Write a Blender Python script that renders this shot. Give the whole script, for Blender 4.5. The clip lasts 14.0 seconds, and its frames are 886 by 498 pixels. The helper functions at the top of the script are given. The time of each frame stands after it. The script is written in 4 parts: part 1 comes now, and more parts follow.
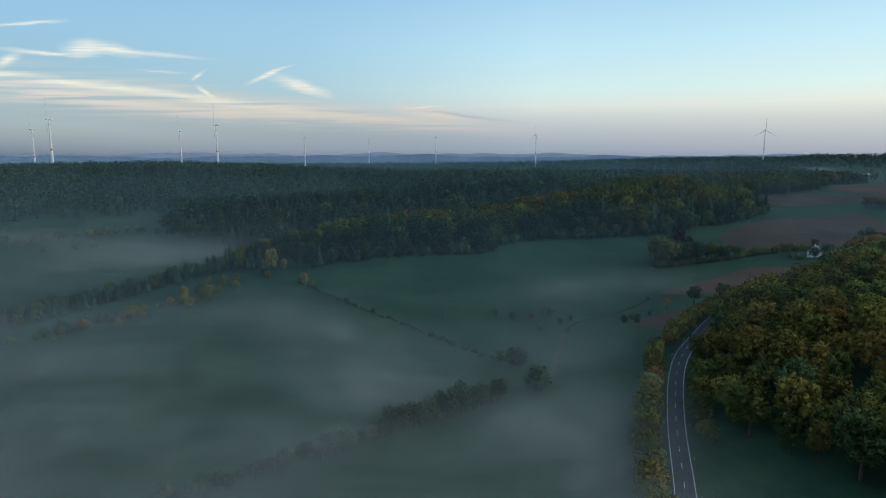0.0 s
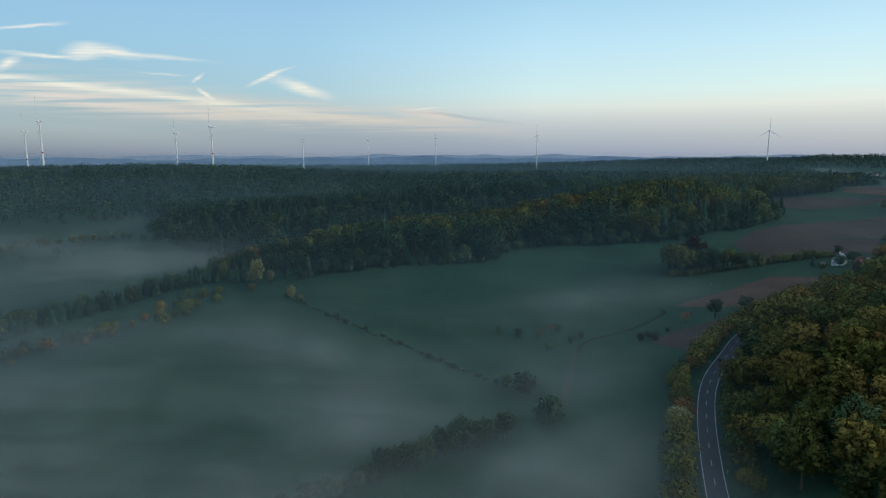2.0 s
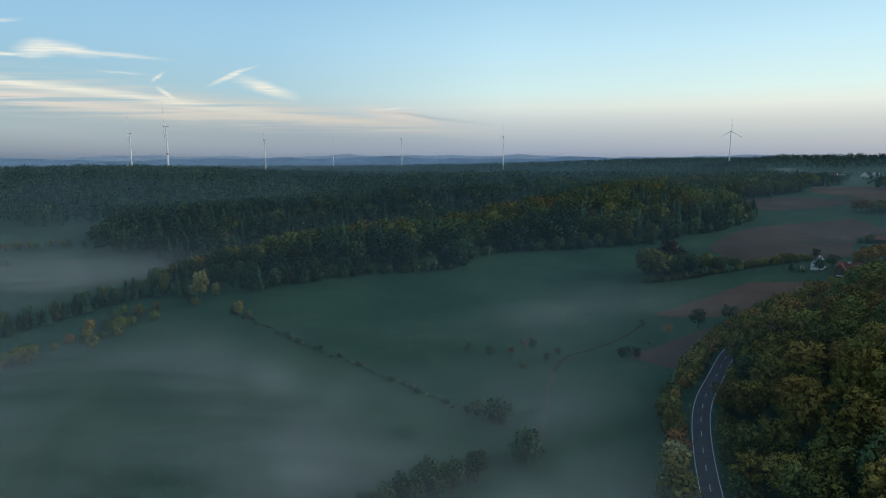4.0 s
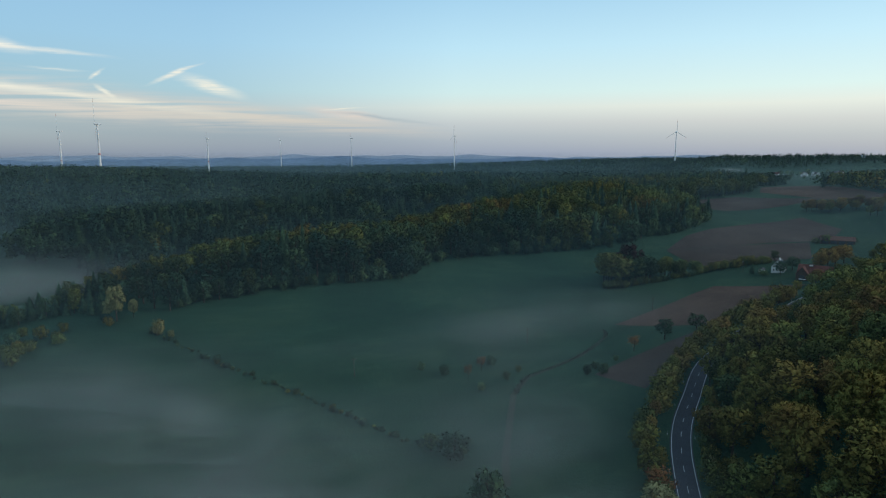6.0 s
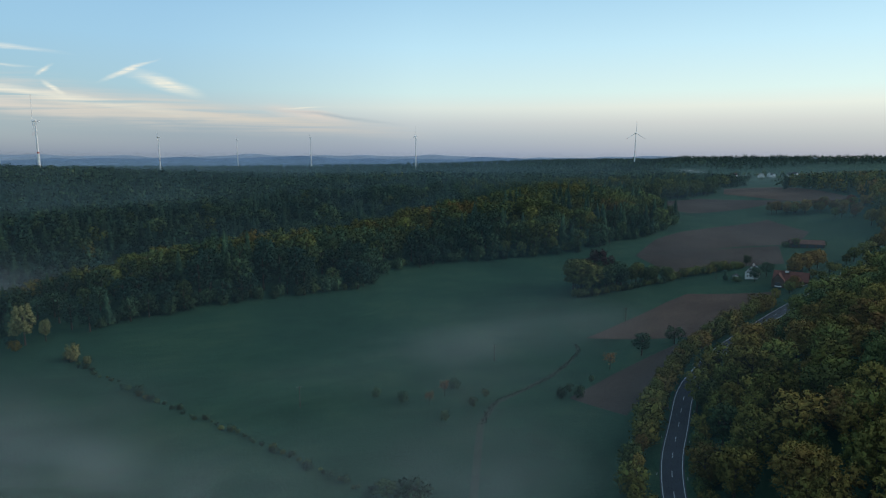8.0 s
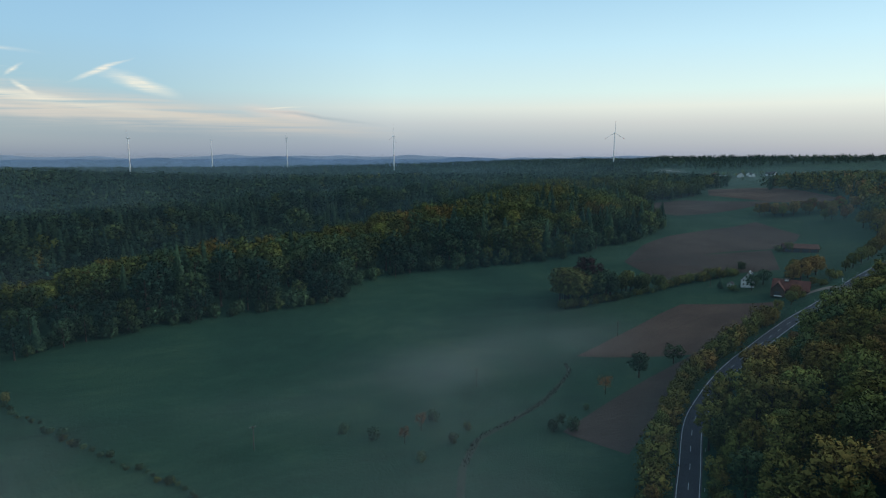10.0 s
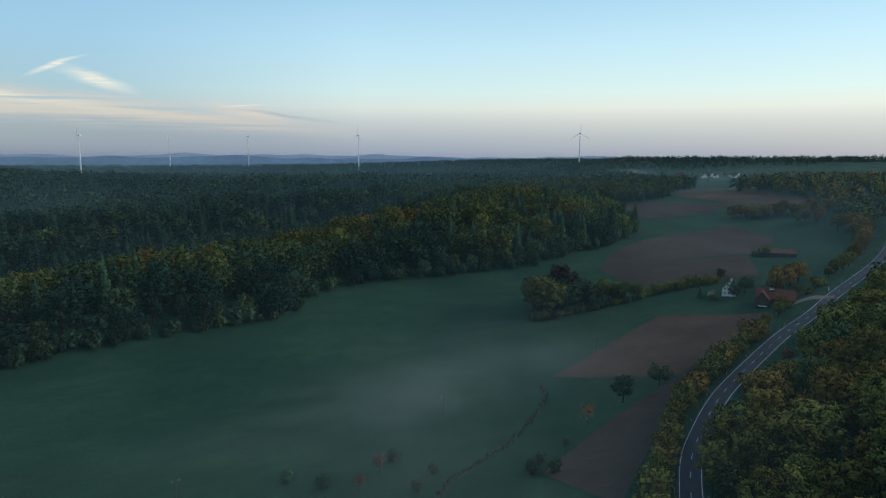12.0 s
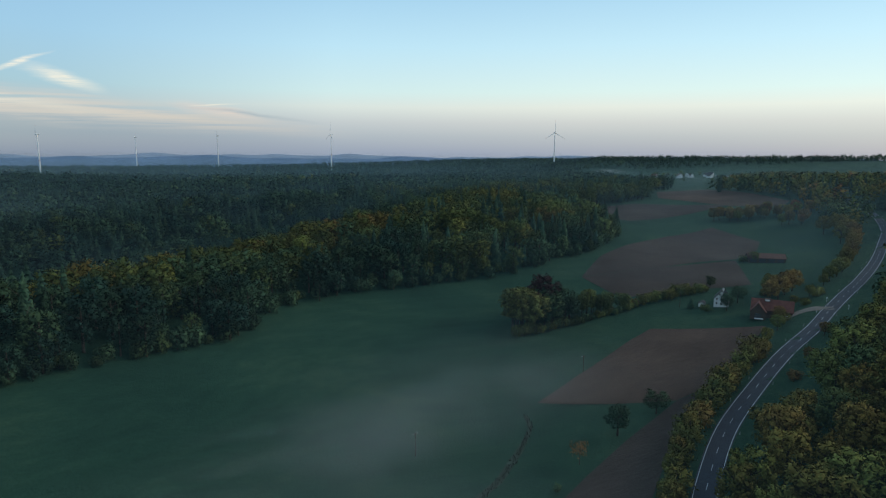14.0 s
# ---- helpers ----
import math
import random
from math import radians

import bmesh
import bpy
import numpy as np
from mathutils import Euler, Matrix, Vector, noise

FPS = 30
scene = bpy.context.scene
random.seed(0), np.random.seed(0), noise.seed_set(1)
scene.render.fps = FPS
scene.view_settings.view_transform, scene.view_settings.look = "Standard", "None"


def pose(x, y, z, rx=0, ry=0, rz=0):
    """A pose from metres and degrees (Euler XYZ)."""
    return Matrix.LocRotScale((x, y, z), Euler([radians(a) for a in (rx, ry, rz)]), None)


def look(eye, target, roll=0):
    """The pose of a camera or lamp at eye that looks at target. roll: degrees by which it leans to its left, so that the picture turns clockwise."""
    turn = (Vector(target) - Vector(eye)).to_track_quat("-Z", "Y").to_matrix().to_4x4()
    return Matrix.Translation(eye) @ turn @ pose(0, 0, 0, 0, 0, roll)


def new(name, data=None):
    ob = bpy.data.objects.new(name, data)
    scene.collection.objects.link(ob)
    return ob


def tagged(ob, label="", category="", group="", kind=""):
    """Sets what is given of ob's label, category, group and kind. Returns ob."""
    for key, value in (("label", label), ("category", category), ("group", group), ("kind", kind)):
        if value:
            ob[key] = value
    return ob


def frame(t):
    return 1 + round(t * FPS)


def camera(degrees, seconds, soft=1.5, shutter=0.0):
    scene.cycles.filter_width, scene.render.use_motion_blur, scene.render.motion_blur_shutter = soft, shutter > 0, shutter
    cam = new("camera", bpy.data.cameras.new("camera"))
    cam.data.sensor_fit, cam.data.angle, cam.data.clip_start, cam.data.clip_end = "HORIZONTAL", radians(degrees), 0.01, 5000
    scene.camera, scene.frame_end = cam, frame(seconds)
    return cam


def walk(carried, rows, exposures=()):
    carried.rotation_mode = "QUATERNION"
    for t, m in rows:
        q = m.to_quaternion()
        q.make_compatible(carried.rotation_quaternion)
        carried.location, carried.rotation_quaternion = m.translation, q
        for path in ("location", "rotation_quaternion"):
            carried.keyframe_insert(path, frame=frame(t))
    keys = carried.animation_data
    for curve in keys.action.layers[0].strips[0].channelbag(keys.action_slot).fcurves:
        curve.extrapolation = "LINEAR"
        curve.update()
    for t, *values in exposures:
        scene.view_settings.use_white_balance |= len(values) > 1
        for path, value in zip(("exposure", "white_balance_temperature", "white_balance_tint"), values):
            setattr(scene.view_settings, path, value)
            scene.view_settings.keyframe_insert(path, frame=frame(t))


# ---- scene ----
# Camera and its flight
cam = camera(71.0, 14.0, soft=1.15)
PATH = [
    (0, (-6.243, -9.319, 92.246), (-6.272, -7.343, 91.935), 0.1),
    (1.5, (-6.061, 16.22, 92.636), (-6.094, 18.196, 92.328), -0.1),
    (2.2, (-5.736, 27.911, 92.659), (-5.764, 29.887, 92.353), -0.0),
    (4.3, (-3.831, 62.851, 92.556), (-3.731, 64.825, 92.251), -0.1),
    (5, (-2.957, 74.317, 92.328), (-2.799, 76.287, 92.024), -0.1),
    (6.5, (0.475, 98.919, 92.098), (0.735, 100.879, 91.793), 0.0),
    (7.5, (3.347, 114.951, 91.96), (3.668, 116.901, 91.656), 0.1),
    (8.2, (5.485, 125.934, 92.261), (5.843, 127.878, 91.957), 0.2),
    (10.3, (13.517, 159.816, 93.044), (13.944, 161.746, 92.74), 0.1),
    (11, (16.436, 171.151, 93.172), (16.905, 173.071, 92.867), 0.3),
    (12.5, (23.35, 195.026, 93.185), (23.889, 196.928, 92.88), 0.3),
    (14, (31.112, 217.785, 94.164), (31.707, 219.67, 93.858), 0.3),
]
walk(cam, [(t, look(e, a, r)) for t, e, a, r in PATH], [(0.0, 0.45), (14.0, 0.45)])

# World, sun
scene.cycles.transparent_max_bounces = 32
SUN_AZ, SUN_EL = 100.0, 6.0
world = bpy.data.worlds.new("world")
scene.world = world
world.use_nodes = True


class Net:
    """Short hand for building node trees."""

    def __init__(self, tree):
        self.t = tree

    def node(self, kind, ins=None, **props):
        n = self.t.nodes.new(kind)
        for k, v in props.items():
            setattr(n, k, v)
        for k, v in (ins or {}).items():
            self.put(n.inputs[k], v)
        return n

    def put(self, sock, v):
        if isinstance(v, bpy.types.NodeSocket):
            self.t.links.new(v, sock)
        elif isinstance(v, bpy.types.Node):
            self.t.links.new(v.outputs[0], sock)
        else:
            sock.default_value = v

    def math(self, op, a, b=0.0, clamp=False):
        return self.node("ShaderNodeMath", {0: a, 1: b}, operation=op, use_clamp=clamp).outputs[0]

    def ramp(self, fac, stops, interp="LINEAR"):
        n = self.node("ShaderNodeValToRGB", {0: fac})
        cr = n.color_ramp
        cr.interpolation = interp
        while len(cr.elements) < len(stops):
            cr.elements.new(0.5)
        for e, (p, c) in zip(cr.elements, stops):
            e.position = p
            e.color = (*c, 1) if isinstance(c, tuple) else (c, c, c, 1)
        return n.outputs[0]

    def noise(self, vec, scale, detail=3.0, rough=0.55, distort=0.0):
        n = self.node("ShaderNodeTexNoise", {"Scale": scale, "Detail": detail, "Roughness": rough, "Distortion": distort})
        if vec is not None:
            self.put(n.inputs["Vector"], vec)
        return n.outputs[0]

    def mix(self, fac, a, b, blend="MIX"):
        n = self.node("ShaderNodeMix", {}, data_type="RGBA", blend_type=blend)
        self.put(n.inputs[0], fac)
        self.put(n.inputs[6], a if not isinstance(a, tuple) else (*a, 1))
        self.put(n.inputs[7], b if not isinstance(b, tuple) else (*b, 1))
        return n.outputs[2]


def make_sky():
    world.node_tree.nodes.clear()
    n = Net(world.node_tree)
    sky = n.node("ShaderNodeTexSky", sky_type="NISHITA", sun_disc=False, sun_elevation=radians(SUN_EL), sun_rotation=radians(SUN_AZ),
                 air_density=1.0, dust_density=0.6, ozone_density=3.0)
    co = n.node("ShaderNodeTexCoord").outputs["Generated"]
    sep = n.node("ShaderNodeSeparateXYZ", {0: co})
    x, y, z = sep.outputs
    # dawn air: pale towards the horizon, bluer overhead
    high = n.ramp(z, [(0.0, (0.18, 0.235, 0.34)), (0.025, (0.245, 0.29, 0.365)), (0.047, (0.345, 0.365, 0.405)), (0.07, (0.465, 0.49, 0.475)), (0.093, (0.43, 0.54, 0.54)),
                      (0.16, (0.35, 0.515, 0.595)), (0.24, (0.255, 0.425, 0.55)), (0.5, (0.265, 0.365, 0.44)), (1.0, (0.20, 0.30, 0.38))])
    side = n.math("MULTIPLY_ADD", x, 0.9)
    n.put(side.node.inputs[2], 0.5)
    low = n.ramp(z, [(0.0, 1.0), (0.09, 0.95), (0.2, 0.62), (0.8, 0.1)])
    tint = n.ramp(side, [(0.0, (0.38, 0.49, 0.61)), (0.3, (0.56, 0.66, 0.78)), (0.62, (1.0, 1.01, 1.01)), (0.95, (1.12, 1.07, 1.02))])
    air = n.mix(low, high, n.mix(1.0, high, tint, "MULTIPLY"))
    # high wisps and trails, laid out on a flat sheet ahead
    yy = n.math("MAXIMUM", y, 0.05)
    u, v = n.math("DIVIDE", x, yy), n.math("DIVIDE", z, yy)
    uv = n.node("ShaderNodeCombineXYZ", {0: u, 1: v}).outputs[0]
    stretch = n.node("ShaderNodeMapping", {"Vector": uv, "Rotation": (0, 0, 0.14), "Scale": (3.2, 90, 1)}).outputs[0]
    wob = n.node("ShaderNodeTexNoise", {"Vector": n.node("ShaderNodeMapping", {"Vector": uv, "Scale": (14, 40, 1)}).outputs[0], "Scale": 1.0, "Detail": 4.0})
    off = n.node("ShaderNodeVectorMath", {0: wob.outputs[1], 1: (0.5, 0.5, 0.5)}, operation="SUBTRACT")
    off = n.node("ShaderNodeVectorMath", {0: off.outputs[0], 1: (0.03, 0.011, 0)}, operation="MULTIPLY")
    uvw = n.node("ShaderNodeVectorMath", {0: uv, 1: off.outputs[0]}, operation="ADD").outputs[0]
    streak = n.ramp(n.noise(stretch, 1.3, 5.0, 0.6, 0.4), [(0.36, 0.05), (0.58, 1.0)])
    flecks = n.ramp(n.noise(stretch, 4.0, 6.0, 0.65, 0.6), [(0.28, 0.3), (0.6, 0.95)])
    ahead = n.math("GREATER_THAN", y, 0.05)
    out = air
    cream, pink, grey, blush = (0.62, 0.56, 0.46), (0.43, 0.375, 0.345), (0.20, 0.25, 0.315), (0.52, 0.41, 0.37)
    wisps = [(-0.60, 0.042, -4, 0.90, 0.050, 1.0, grey, 0), (-0.66, 0.102, -6, 0.56, 0.042, 1.0, pink, 1), (-0.60, 0.106, -7, 0.44, 0.010, 0.9, cream, 1), (-0.62, 0.086, -6, 0.46, 0.016, 0.9, blush, 1),
             (-0.36, 0.072, -6, 0.40, 0.026, 0.95, pink, 1), (-0.40, 0.082, -7, 0.30, 0.008, 0.8, cream, 1), (-0.14, 0.055, -5, 0.34, 0.020, 0.85, pink, 1),
             (-0.035, 0.060, -9, 0.085, 0.011, 1.0, blush, 2), (0.01, 0.056, -6, 0.13, 0.0045, 0.7, grey, 2), (-0.04, 0.0695, 5, 0.05, 0.002, 0.6, cream, 2),
             (-0.665, 0.1955, 4, 0.085, 0.0042, 1.0, cream, 2), (-0.575, 0.158, 2, 0.045, 0.017, 1.1, cream, 2), (-0.535, 0.157, -9, 0.07, 0.012, 0.9, cream, 2),
             (-0.47, 0.1495, -5, 0.12, 0.005, 0.8, cream, 2), (-0.64, 0.152, -4, 0.11, 0.0045, 0.9, cream, 2), (-0.70, 0.141, 25, 0.03, 0.010, 0.9, cream, 2),
             (-0.391, 0.0925, -38, 0.021, 0.0052, 1.0, cream, 2), (-0.401, 0.1155, 36, 0.016, 0.0032, 0.8, cream, 2), (-0.287, 0.1185, 20, 0.054, 0.0045, 1.1, cream, 2),
             (-0.238, 0.100, -17, 0.066, 0.0125, 1.15, cream, 2), (-0.455, 0.122, -4, 0.06, 0.003, 0.4, cream, 2)]
    for cu, cv, turn, length, width, power, colour, sort in wisps:
        m = n.node("ShaderNodeMapping", {"Vector": uvw if sort else uv, "Location": (cu, cv, 0), "Rotation": (0, 0, radians(turn)), "Scale": (length, width * (1.1 if sort == 2 else 1.15), 1)}, vector_type="TEXTURE")
        g = n.node("ShaderNodeTexGradient", {0: m.outputs[0]}, gradient_type="SPHERICAL").outputs[1]
        f = n.math("MULTIPLY", n.math("POWER", g, (1.0, 1.3, 1.6)[sort]), power * (0.9, 1.15, 1.45)[sort], clamp=True)
        if sort:
            f = n.math("MULTIPLY", f, streak if sort == 1 else flecks)
        out = n.mix(n.math("MULTIPLY", f, ahead), out, colour)
    b1 = n.node("ShaderNodeBackground", {0: sky.outputs[0], 1: 0.05})
    b2 = n.node("ShaderNodeBackground", {0: out, 1: 0.95})
    s = n.node("ShaderNodeAddShader", {0: b1, 1: b2})
    n.node("ShaderNodeOutputWorld", {0: s})


make_sky()
sun = new("sun", bpy.data.lights.new("sun", "SUN"))
sun.data.energy, sun.data.angle, sun.data.color = 0.95, radians(28), (1.0, 0.89, 0.76)
sun.matrix_world = look((0, 0, 0), (-math.sin(radians(SUN_AZ)), -math.cos(radians(SUN_AZ)), -math.tan(radians(32))))


# Materials
def surface(name, colour, rough=0.8, bump=0.0, bump_scale=1.0, spec=0.3, metal=0.0, vary=0.25, vary_scale=0.2):
    """A plain painted or natural surface with two scales of variation and a fine relief."""
    m = bpy.data.materials.new(name)
    m.use_nodes = True
    n = Net(m.node_tree)
    p = m.node_tree.nodes["Principled BSDF"]
    co = n.node("ShaderNodeTexCoord").outputs["Object"]
    f = n.math("MULTIPLY_ADD", n.noise(co, vary_scale, 4), 0.6)
    n.put(f.node.inputs[2], n.math("MULTIPLY", n.noise(co, vary_scale * 9, 4), 0.4))
    c = n.ramp(f, [(0.3, tuple(k * (1 - vary) for k in colour)), (0.7, tuple(min(1, k * (1 + vary)) for k in colour))])
    n.put(p.inputs["Base Color"], c)
    p.inputs["Roughness"].default_value, p.inputs["Metallic"].default_value, p.inputs["Specular IOR Level"].default_value = rough, metal, spec
    if bump:
        b = n.node("ShaderNodeBump", {"Height": n.noise(co, bump_scale, 5), "Distance": bump, "Strength": 0.8})
        n.put(p.inputs["Normal"], b.outputs[0])
    return m


def grass_material():
    m = bpy.data.materials.new("meadow_grass")
    m.use_nodes = True
    n = Net(m.node_tree)
    p = m.node_tree.nodes["Principled BSDF"]
    co = n.node("ShaderNodeTexCoord").outputs["Object"]
    big = n.noise(co, 0.012, 4, 0.6, 0.6)
    lanes = n.noise(n.node("ShaderNodeMapping", {"Vector": co, "Rotation": (0, 0, 0.5), "Scale": (0.01, 0.12, 1)}).outputs[0], 1.0, 3)
    fine = n.noise(co, 0.7, 6, 0.7)
    f = n.math("ADD", n.math("MULTIPLY", big, 0.5), n.math("ADD", n.math("MULTIPLY", lanes, 0.25), n.math("MULTIPLY", fine, 0.25)))
    c = n.ramp(f, [(0.33, (0.009, 0.032, 0.021)), (0.5, (0.016, 0.048, 0.029)), (0.66, (0.032, 0.066, 0.036))])
    n.put(p.inputs["Base Color"], c)
    p.inputs["Roughness"].default_value, p.inputs["Specular IOR Level"].default_value = 0.95, 0.1
    b = n.node("ShaderNodeBump", {"Height": fine, "Distance": 0.5, "Strength": 0.6})
    n.put(p.inputs["Normal"], b.outputs[0])
    return m


def soil_material(name, colour, turn):
    m = bpy.data.materials.new(name)
    m.use_nodes = True
    n = Net(m.node_tree)
    p = m.node_tree.nodes["Principled BSDF"]
    co = n.node("ShaderNodeTexCoord").outputs["Object"]
    rows = n.noise(n.node("ShaderNodeMapping", {"Vector": co, "Rotation": (0, 0, turn), "Scale": (0.02, 0.55, 1)}).outputs[0], 1.0, 3, 0.6)
    f = n.math("ADD", n.math("MULTIPLY", rows, 0.25), n.math("MULTIPLY", n.noise(co, 0.02, 6, 0.65), 0.75))
    n.put(p.inputs["Base Color"], n.ramp(f, [(0.34, tuple(k * 0.68 for k in colour)), (0.66, tuple(k * 1.3 for k in colour))]))
    p.inputs["Roughness"].default_value, p.inputs["Specular IOR Level"].default_value = 0.95, 0.1
    b = n.node("ShaderNodeBump", {"Height": n.math("ADD", rows, n.noise(co, 1.2, 5)), "Distance": 0.35, "Strength": 0.8})
    n.put(p.inputs["Normal"], b.outputs[0])
    return m


def leaf_material(name, joined, tone=1.0):
    """Autumn foliage: the hue runs from dark green to rust, tree by tree, with a change from clump to clump."""
    m = bpy.data.materials.new(name)
    m.use_nodes = True
    n = Net(m.node_tree)
    p = m.node_tree.nodes["Principled BSDF"]
    if joined:
        hue = n.node("ShaderNodeAttribute", attribute_name="hue").outputs["Fac"]
        own = n.node("ShaderNodeAttribute", attribute_name="tone").outputs["Fac"]
    else:
        info = n.node("ShaderNodeObjectInfo")
        sort = n.node("ShaderNodeSeparateColor", {0: info.outputs["Color"]})
        hue, pale = sort.outputs[0], sort.outputs[1]
        own = info.outputs["Random"]
    isle = n.node("ShaderNodeNewGeometry").outputs["Random Per Island"]
    co = n.node("ShaderNodeTexCoord").outputs["Object"]
    patch = n.math("SUBTRACT", n.noise(co, 0.3, 3), 0.5)
    h = n.math("ADD", hue, n.math("ADD", n.math("MULTIPLY", n.math("SUBTRACT", isle, 0.5), 0.10), n.math("MULTIPLY", patch, 0.2)), clamp=True)
    c = n.ramp(h, [(0.0, (0.014, 0.036, 0.028)), (0.25, (0.040, 0.070, 0.033)), (0.5, (0.086, 0.098, 0.024)), (0.72, (0.140, 0.104, 0.028)), (0.86, (0.150, 0.084, 0.032)), (0.97, (0.16, 0.056, 0.022)), (1.0, (0.034, 0.016, 0.016))])
    lum = n.math("MULTIPLY_ADD", isle, 0.4 * tone)
    n.put(lum.node.inputs[2], 0.8 * tone)
    each = n.math("MULTIPLY_ADD", own, 0.6 if joined else 0.8)
    n.put(each.node.inputs[2], 0.7 if joined else 0.6)
    lum = n.math("MULTIPLY", lum, each)
    if not joined:
        c = n.mix(pale, c, (0.26, 0.25, 0.13))
    c = n.mix(1.0, c, n.node("ShaderNodeCombineColor", {0: lum, 1: lum, 2: lum}).outputs[0], "MULTIPLY")
    n.put(p.inputs["Base Color"], c)
    p.inputs["Roughness"].default_value, p.inputs["Specular IOR Level"].default_value = 0.85, 0.05
    return m


def mist_material(name, colour, strength, scale):
    """Thin mist: mostly clear, with drifting banks; its thickness comes from the layer's own shape."""
    m = bpy.data.materials.new(name)
    m.use_nodes = True
    n = Net(m.node_tree)
    m.node_tree.nodes.remove(m.node_tree.nodes["Principled BSDF"])
    co = n.node("ShaderNodeTexCoord").outputs["Object"]
    flow = n.node("ShaderNodeMapping", {"Vector": co, "Rotation": (0, 0, 0.35), "Scale": (scale * 0.6, scale * 1.15, scale)}).outputs[0]
    bank = n.ramp(n.noise(flow, 1.0, 4, 0.5, 0.9), [(0.37, 0.30), (0.63, 1.0)], "EASE")
    wisp = n.ramp(n.noise(flow, 4.0, 5, 0.6, 1.2), [(0.30, 0.22), (0.70, 1.0)])
    thick = n.node("ShaderNodeAttribute", attribute_name="thick").outputs["Fac"]
    a = n.math("MULTIPLY", n.math("MULTIPLY", bank, wisp), n.math("MULTIPLY", thick, strength), clamp=True)
    d = n.node("ShaderNodeBsdfDiffuse", {0: (*colour, 1)})
    tl = n.node("ShaderNodeBsdfTranslucent", {0: (*colour, 1)})
    lit = n.node("ShaderNodeMixShader", {0: 0.5, 1: d.outputs[0], 2: tl.outputs[0]})
    s = n.node("ShaderNodeMixShader", {0: a, 1: n.node("ShaderNodeBsdfTransparent").outputs[0], 2: lit.outputs[0]})
    n.put(m.node_tree.nodes["Material Output"].inputs[0], s.outputs[0])
    return m


GRASS = grass_material()
SOIL = soil_material("ploughed_soil", (0.068, 0.045, 0.034), 0.55)
SOIL_DARK = soil_material("dark_soil", (0.050, 0.039, 0.033), 0.1)
ASPHALT = surface("asphalt", (0.030, 0.037, 0.050), 0.85, 0.02, 4.0, 0.3, vary=0.2, vary_scale=0.25)
LINE = surface("road_paint", (0.42, 0.44, 0.46), 0.7, vary=0.15, vary_scale=0.6)
VERGE = surface("gravel_track", (0.14, 0.125, 0.11), 0.95, 0.05, 2.0, vary=0.3)
LEAF = leaf_material("leaves", False, 1.25)
LEAF_FAR = leaf_material("leaves_wood", True, 1.0)
BARK = surface("bark", (0.075, 0.062, 0.050), 0.95, 0.06, 3.0, 0.1, vary=0.35, vary_scale=0.8)
PALE_BARK = surface("pale_bark", (0.26, 0.22, 0.18), 0.9, 0.03, 3.0, 0.1, vary=0.35, vary_scale=0.8)
PLASTER = surface("white_plaster", (0.74, 0.72, 0.68), 0.9, 0.01, 3.0, vary=0.08)
ROOF_RED = surface("red_roof_tiles", (0.115, 0.042, 0.031), 0.85, 0.06, 2.5, vary=0.35, vary_scale=0.5)
ROOF_OLD = surface("old_roof_tiles", (0.10, 0.050, 0.038), 0.9, 0.06, 2.5, vary=0.35, vary_scale=0.5)
ROOF_DARK = surface("dark_roof_tiles", (0.050, 0.042, 0.045), 0.8, 0.05, 2.5, vary=0.3, vary_scale=0.5)
PANEL = surface("solar_glass", (0.012, 0.018, 0.045), 0.2, spec=0.6, vary=0.1)
TIMBER = surface("weathered_timber", (0.085, 0.062, 0.048), 0.9, 0.03, 3.0, vary=0.35, vary_scale=0.7)
PANE = surface("window_glass", (0.025, 0.03, 0.035), 0.12, spec=0.6, vary=0.1)
STEEL = surface("white_coating", (0.82, 0.82, 0.82), 0.45, spec=0.4, vary=0.05)
RED = surface("red_coating", (0.42, 0.05, 0.035), 0.5, vary=0.05)
# Black of the post bands, and the painted shade in the barn openings
DARK = surface("band_and_doorway_shade", (0.05, 0.055, 0.06), 0.5, vary=0.1)
REED = surface("dry_reeds", (0.020, 0.034, 0.020), 0.9, vary=0.4, vary_scale=0.4)
# Both hill colours have distance haze painted in, paler for the farther line
HILL_HAZE_A = surface("haze_tinted_hills", (0.165, 0.235, 0.345), 1.0, spec=0.0, vary=0.2, vary_scale=0.004)
HILL_HAZE_B = surface("paler_haze_tinted_hills", (0.28, 0.34, 0.43), 1.0, spec=0.0, vary=0.1, vary_scale=0.004)
MIST = mist_material("valley_mist", (0.60, 0.62, 0.60), 1.0, 0.0080)
HAZE = mist_material("haze_tint", (0.275, 0.395, 0.465), 1.0, 0.0016)

# The land: a base level with broad rises and hollows
NEAR = [4.7, -3.4, 16.6, -20.3, 1.8, -3.6, -23.8, -23.2, 10.8, 6.1, 4.4, 14.0, 7.6, -27.5, 8.3, -8.7, -44.5, 29.4, -20.3, -5.4, 1.8, 12.5, -64.2, 21.0, -18.5, -6.1, 6.1, -2.4, 5.9, -1.8, -35.6, 3.2, -23.0, -31.3, -3.4]
MID = [(-600, 500, -31.6), (-600, 900, 7.0), (-300, 950, -42.9), (0, 900, 19.0), (300, 950, -0.1), (650, 750, 17.8), (700, 1200, -12.3), (0, 1300, -3.6), (-600, 1400, 15.4), (300, 0, -26.1), (-250, -100, -60.2), (600, 300, 29.4)]
FAR = [(1500, 1100, 4.7), (1500, 2300, 21.9), (0, 2300, -6.6), (-1500, 1500, 12.6), (0, 3800, 11.2), (-1600, 3000, 17.5), (2700, 2600, 43.9), (3200, 900, 107.6), (-2600, 400, 15.8), (0, -1500, -42.6), (1500, 3700, 43.9)]
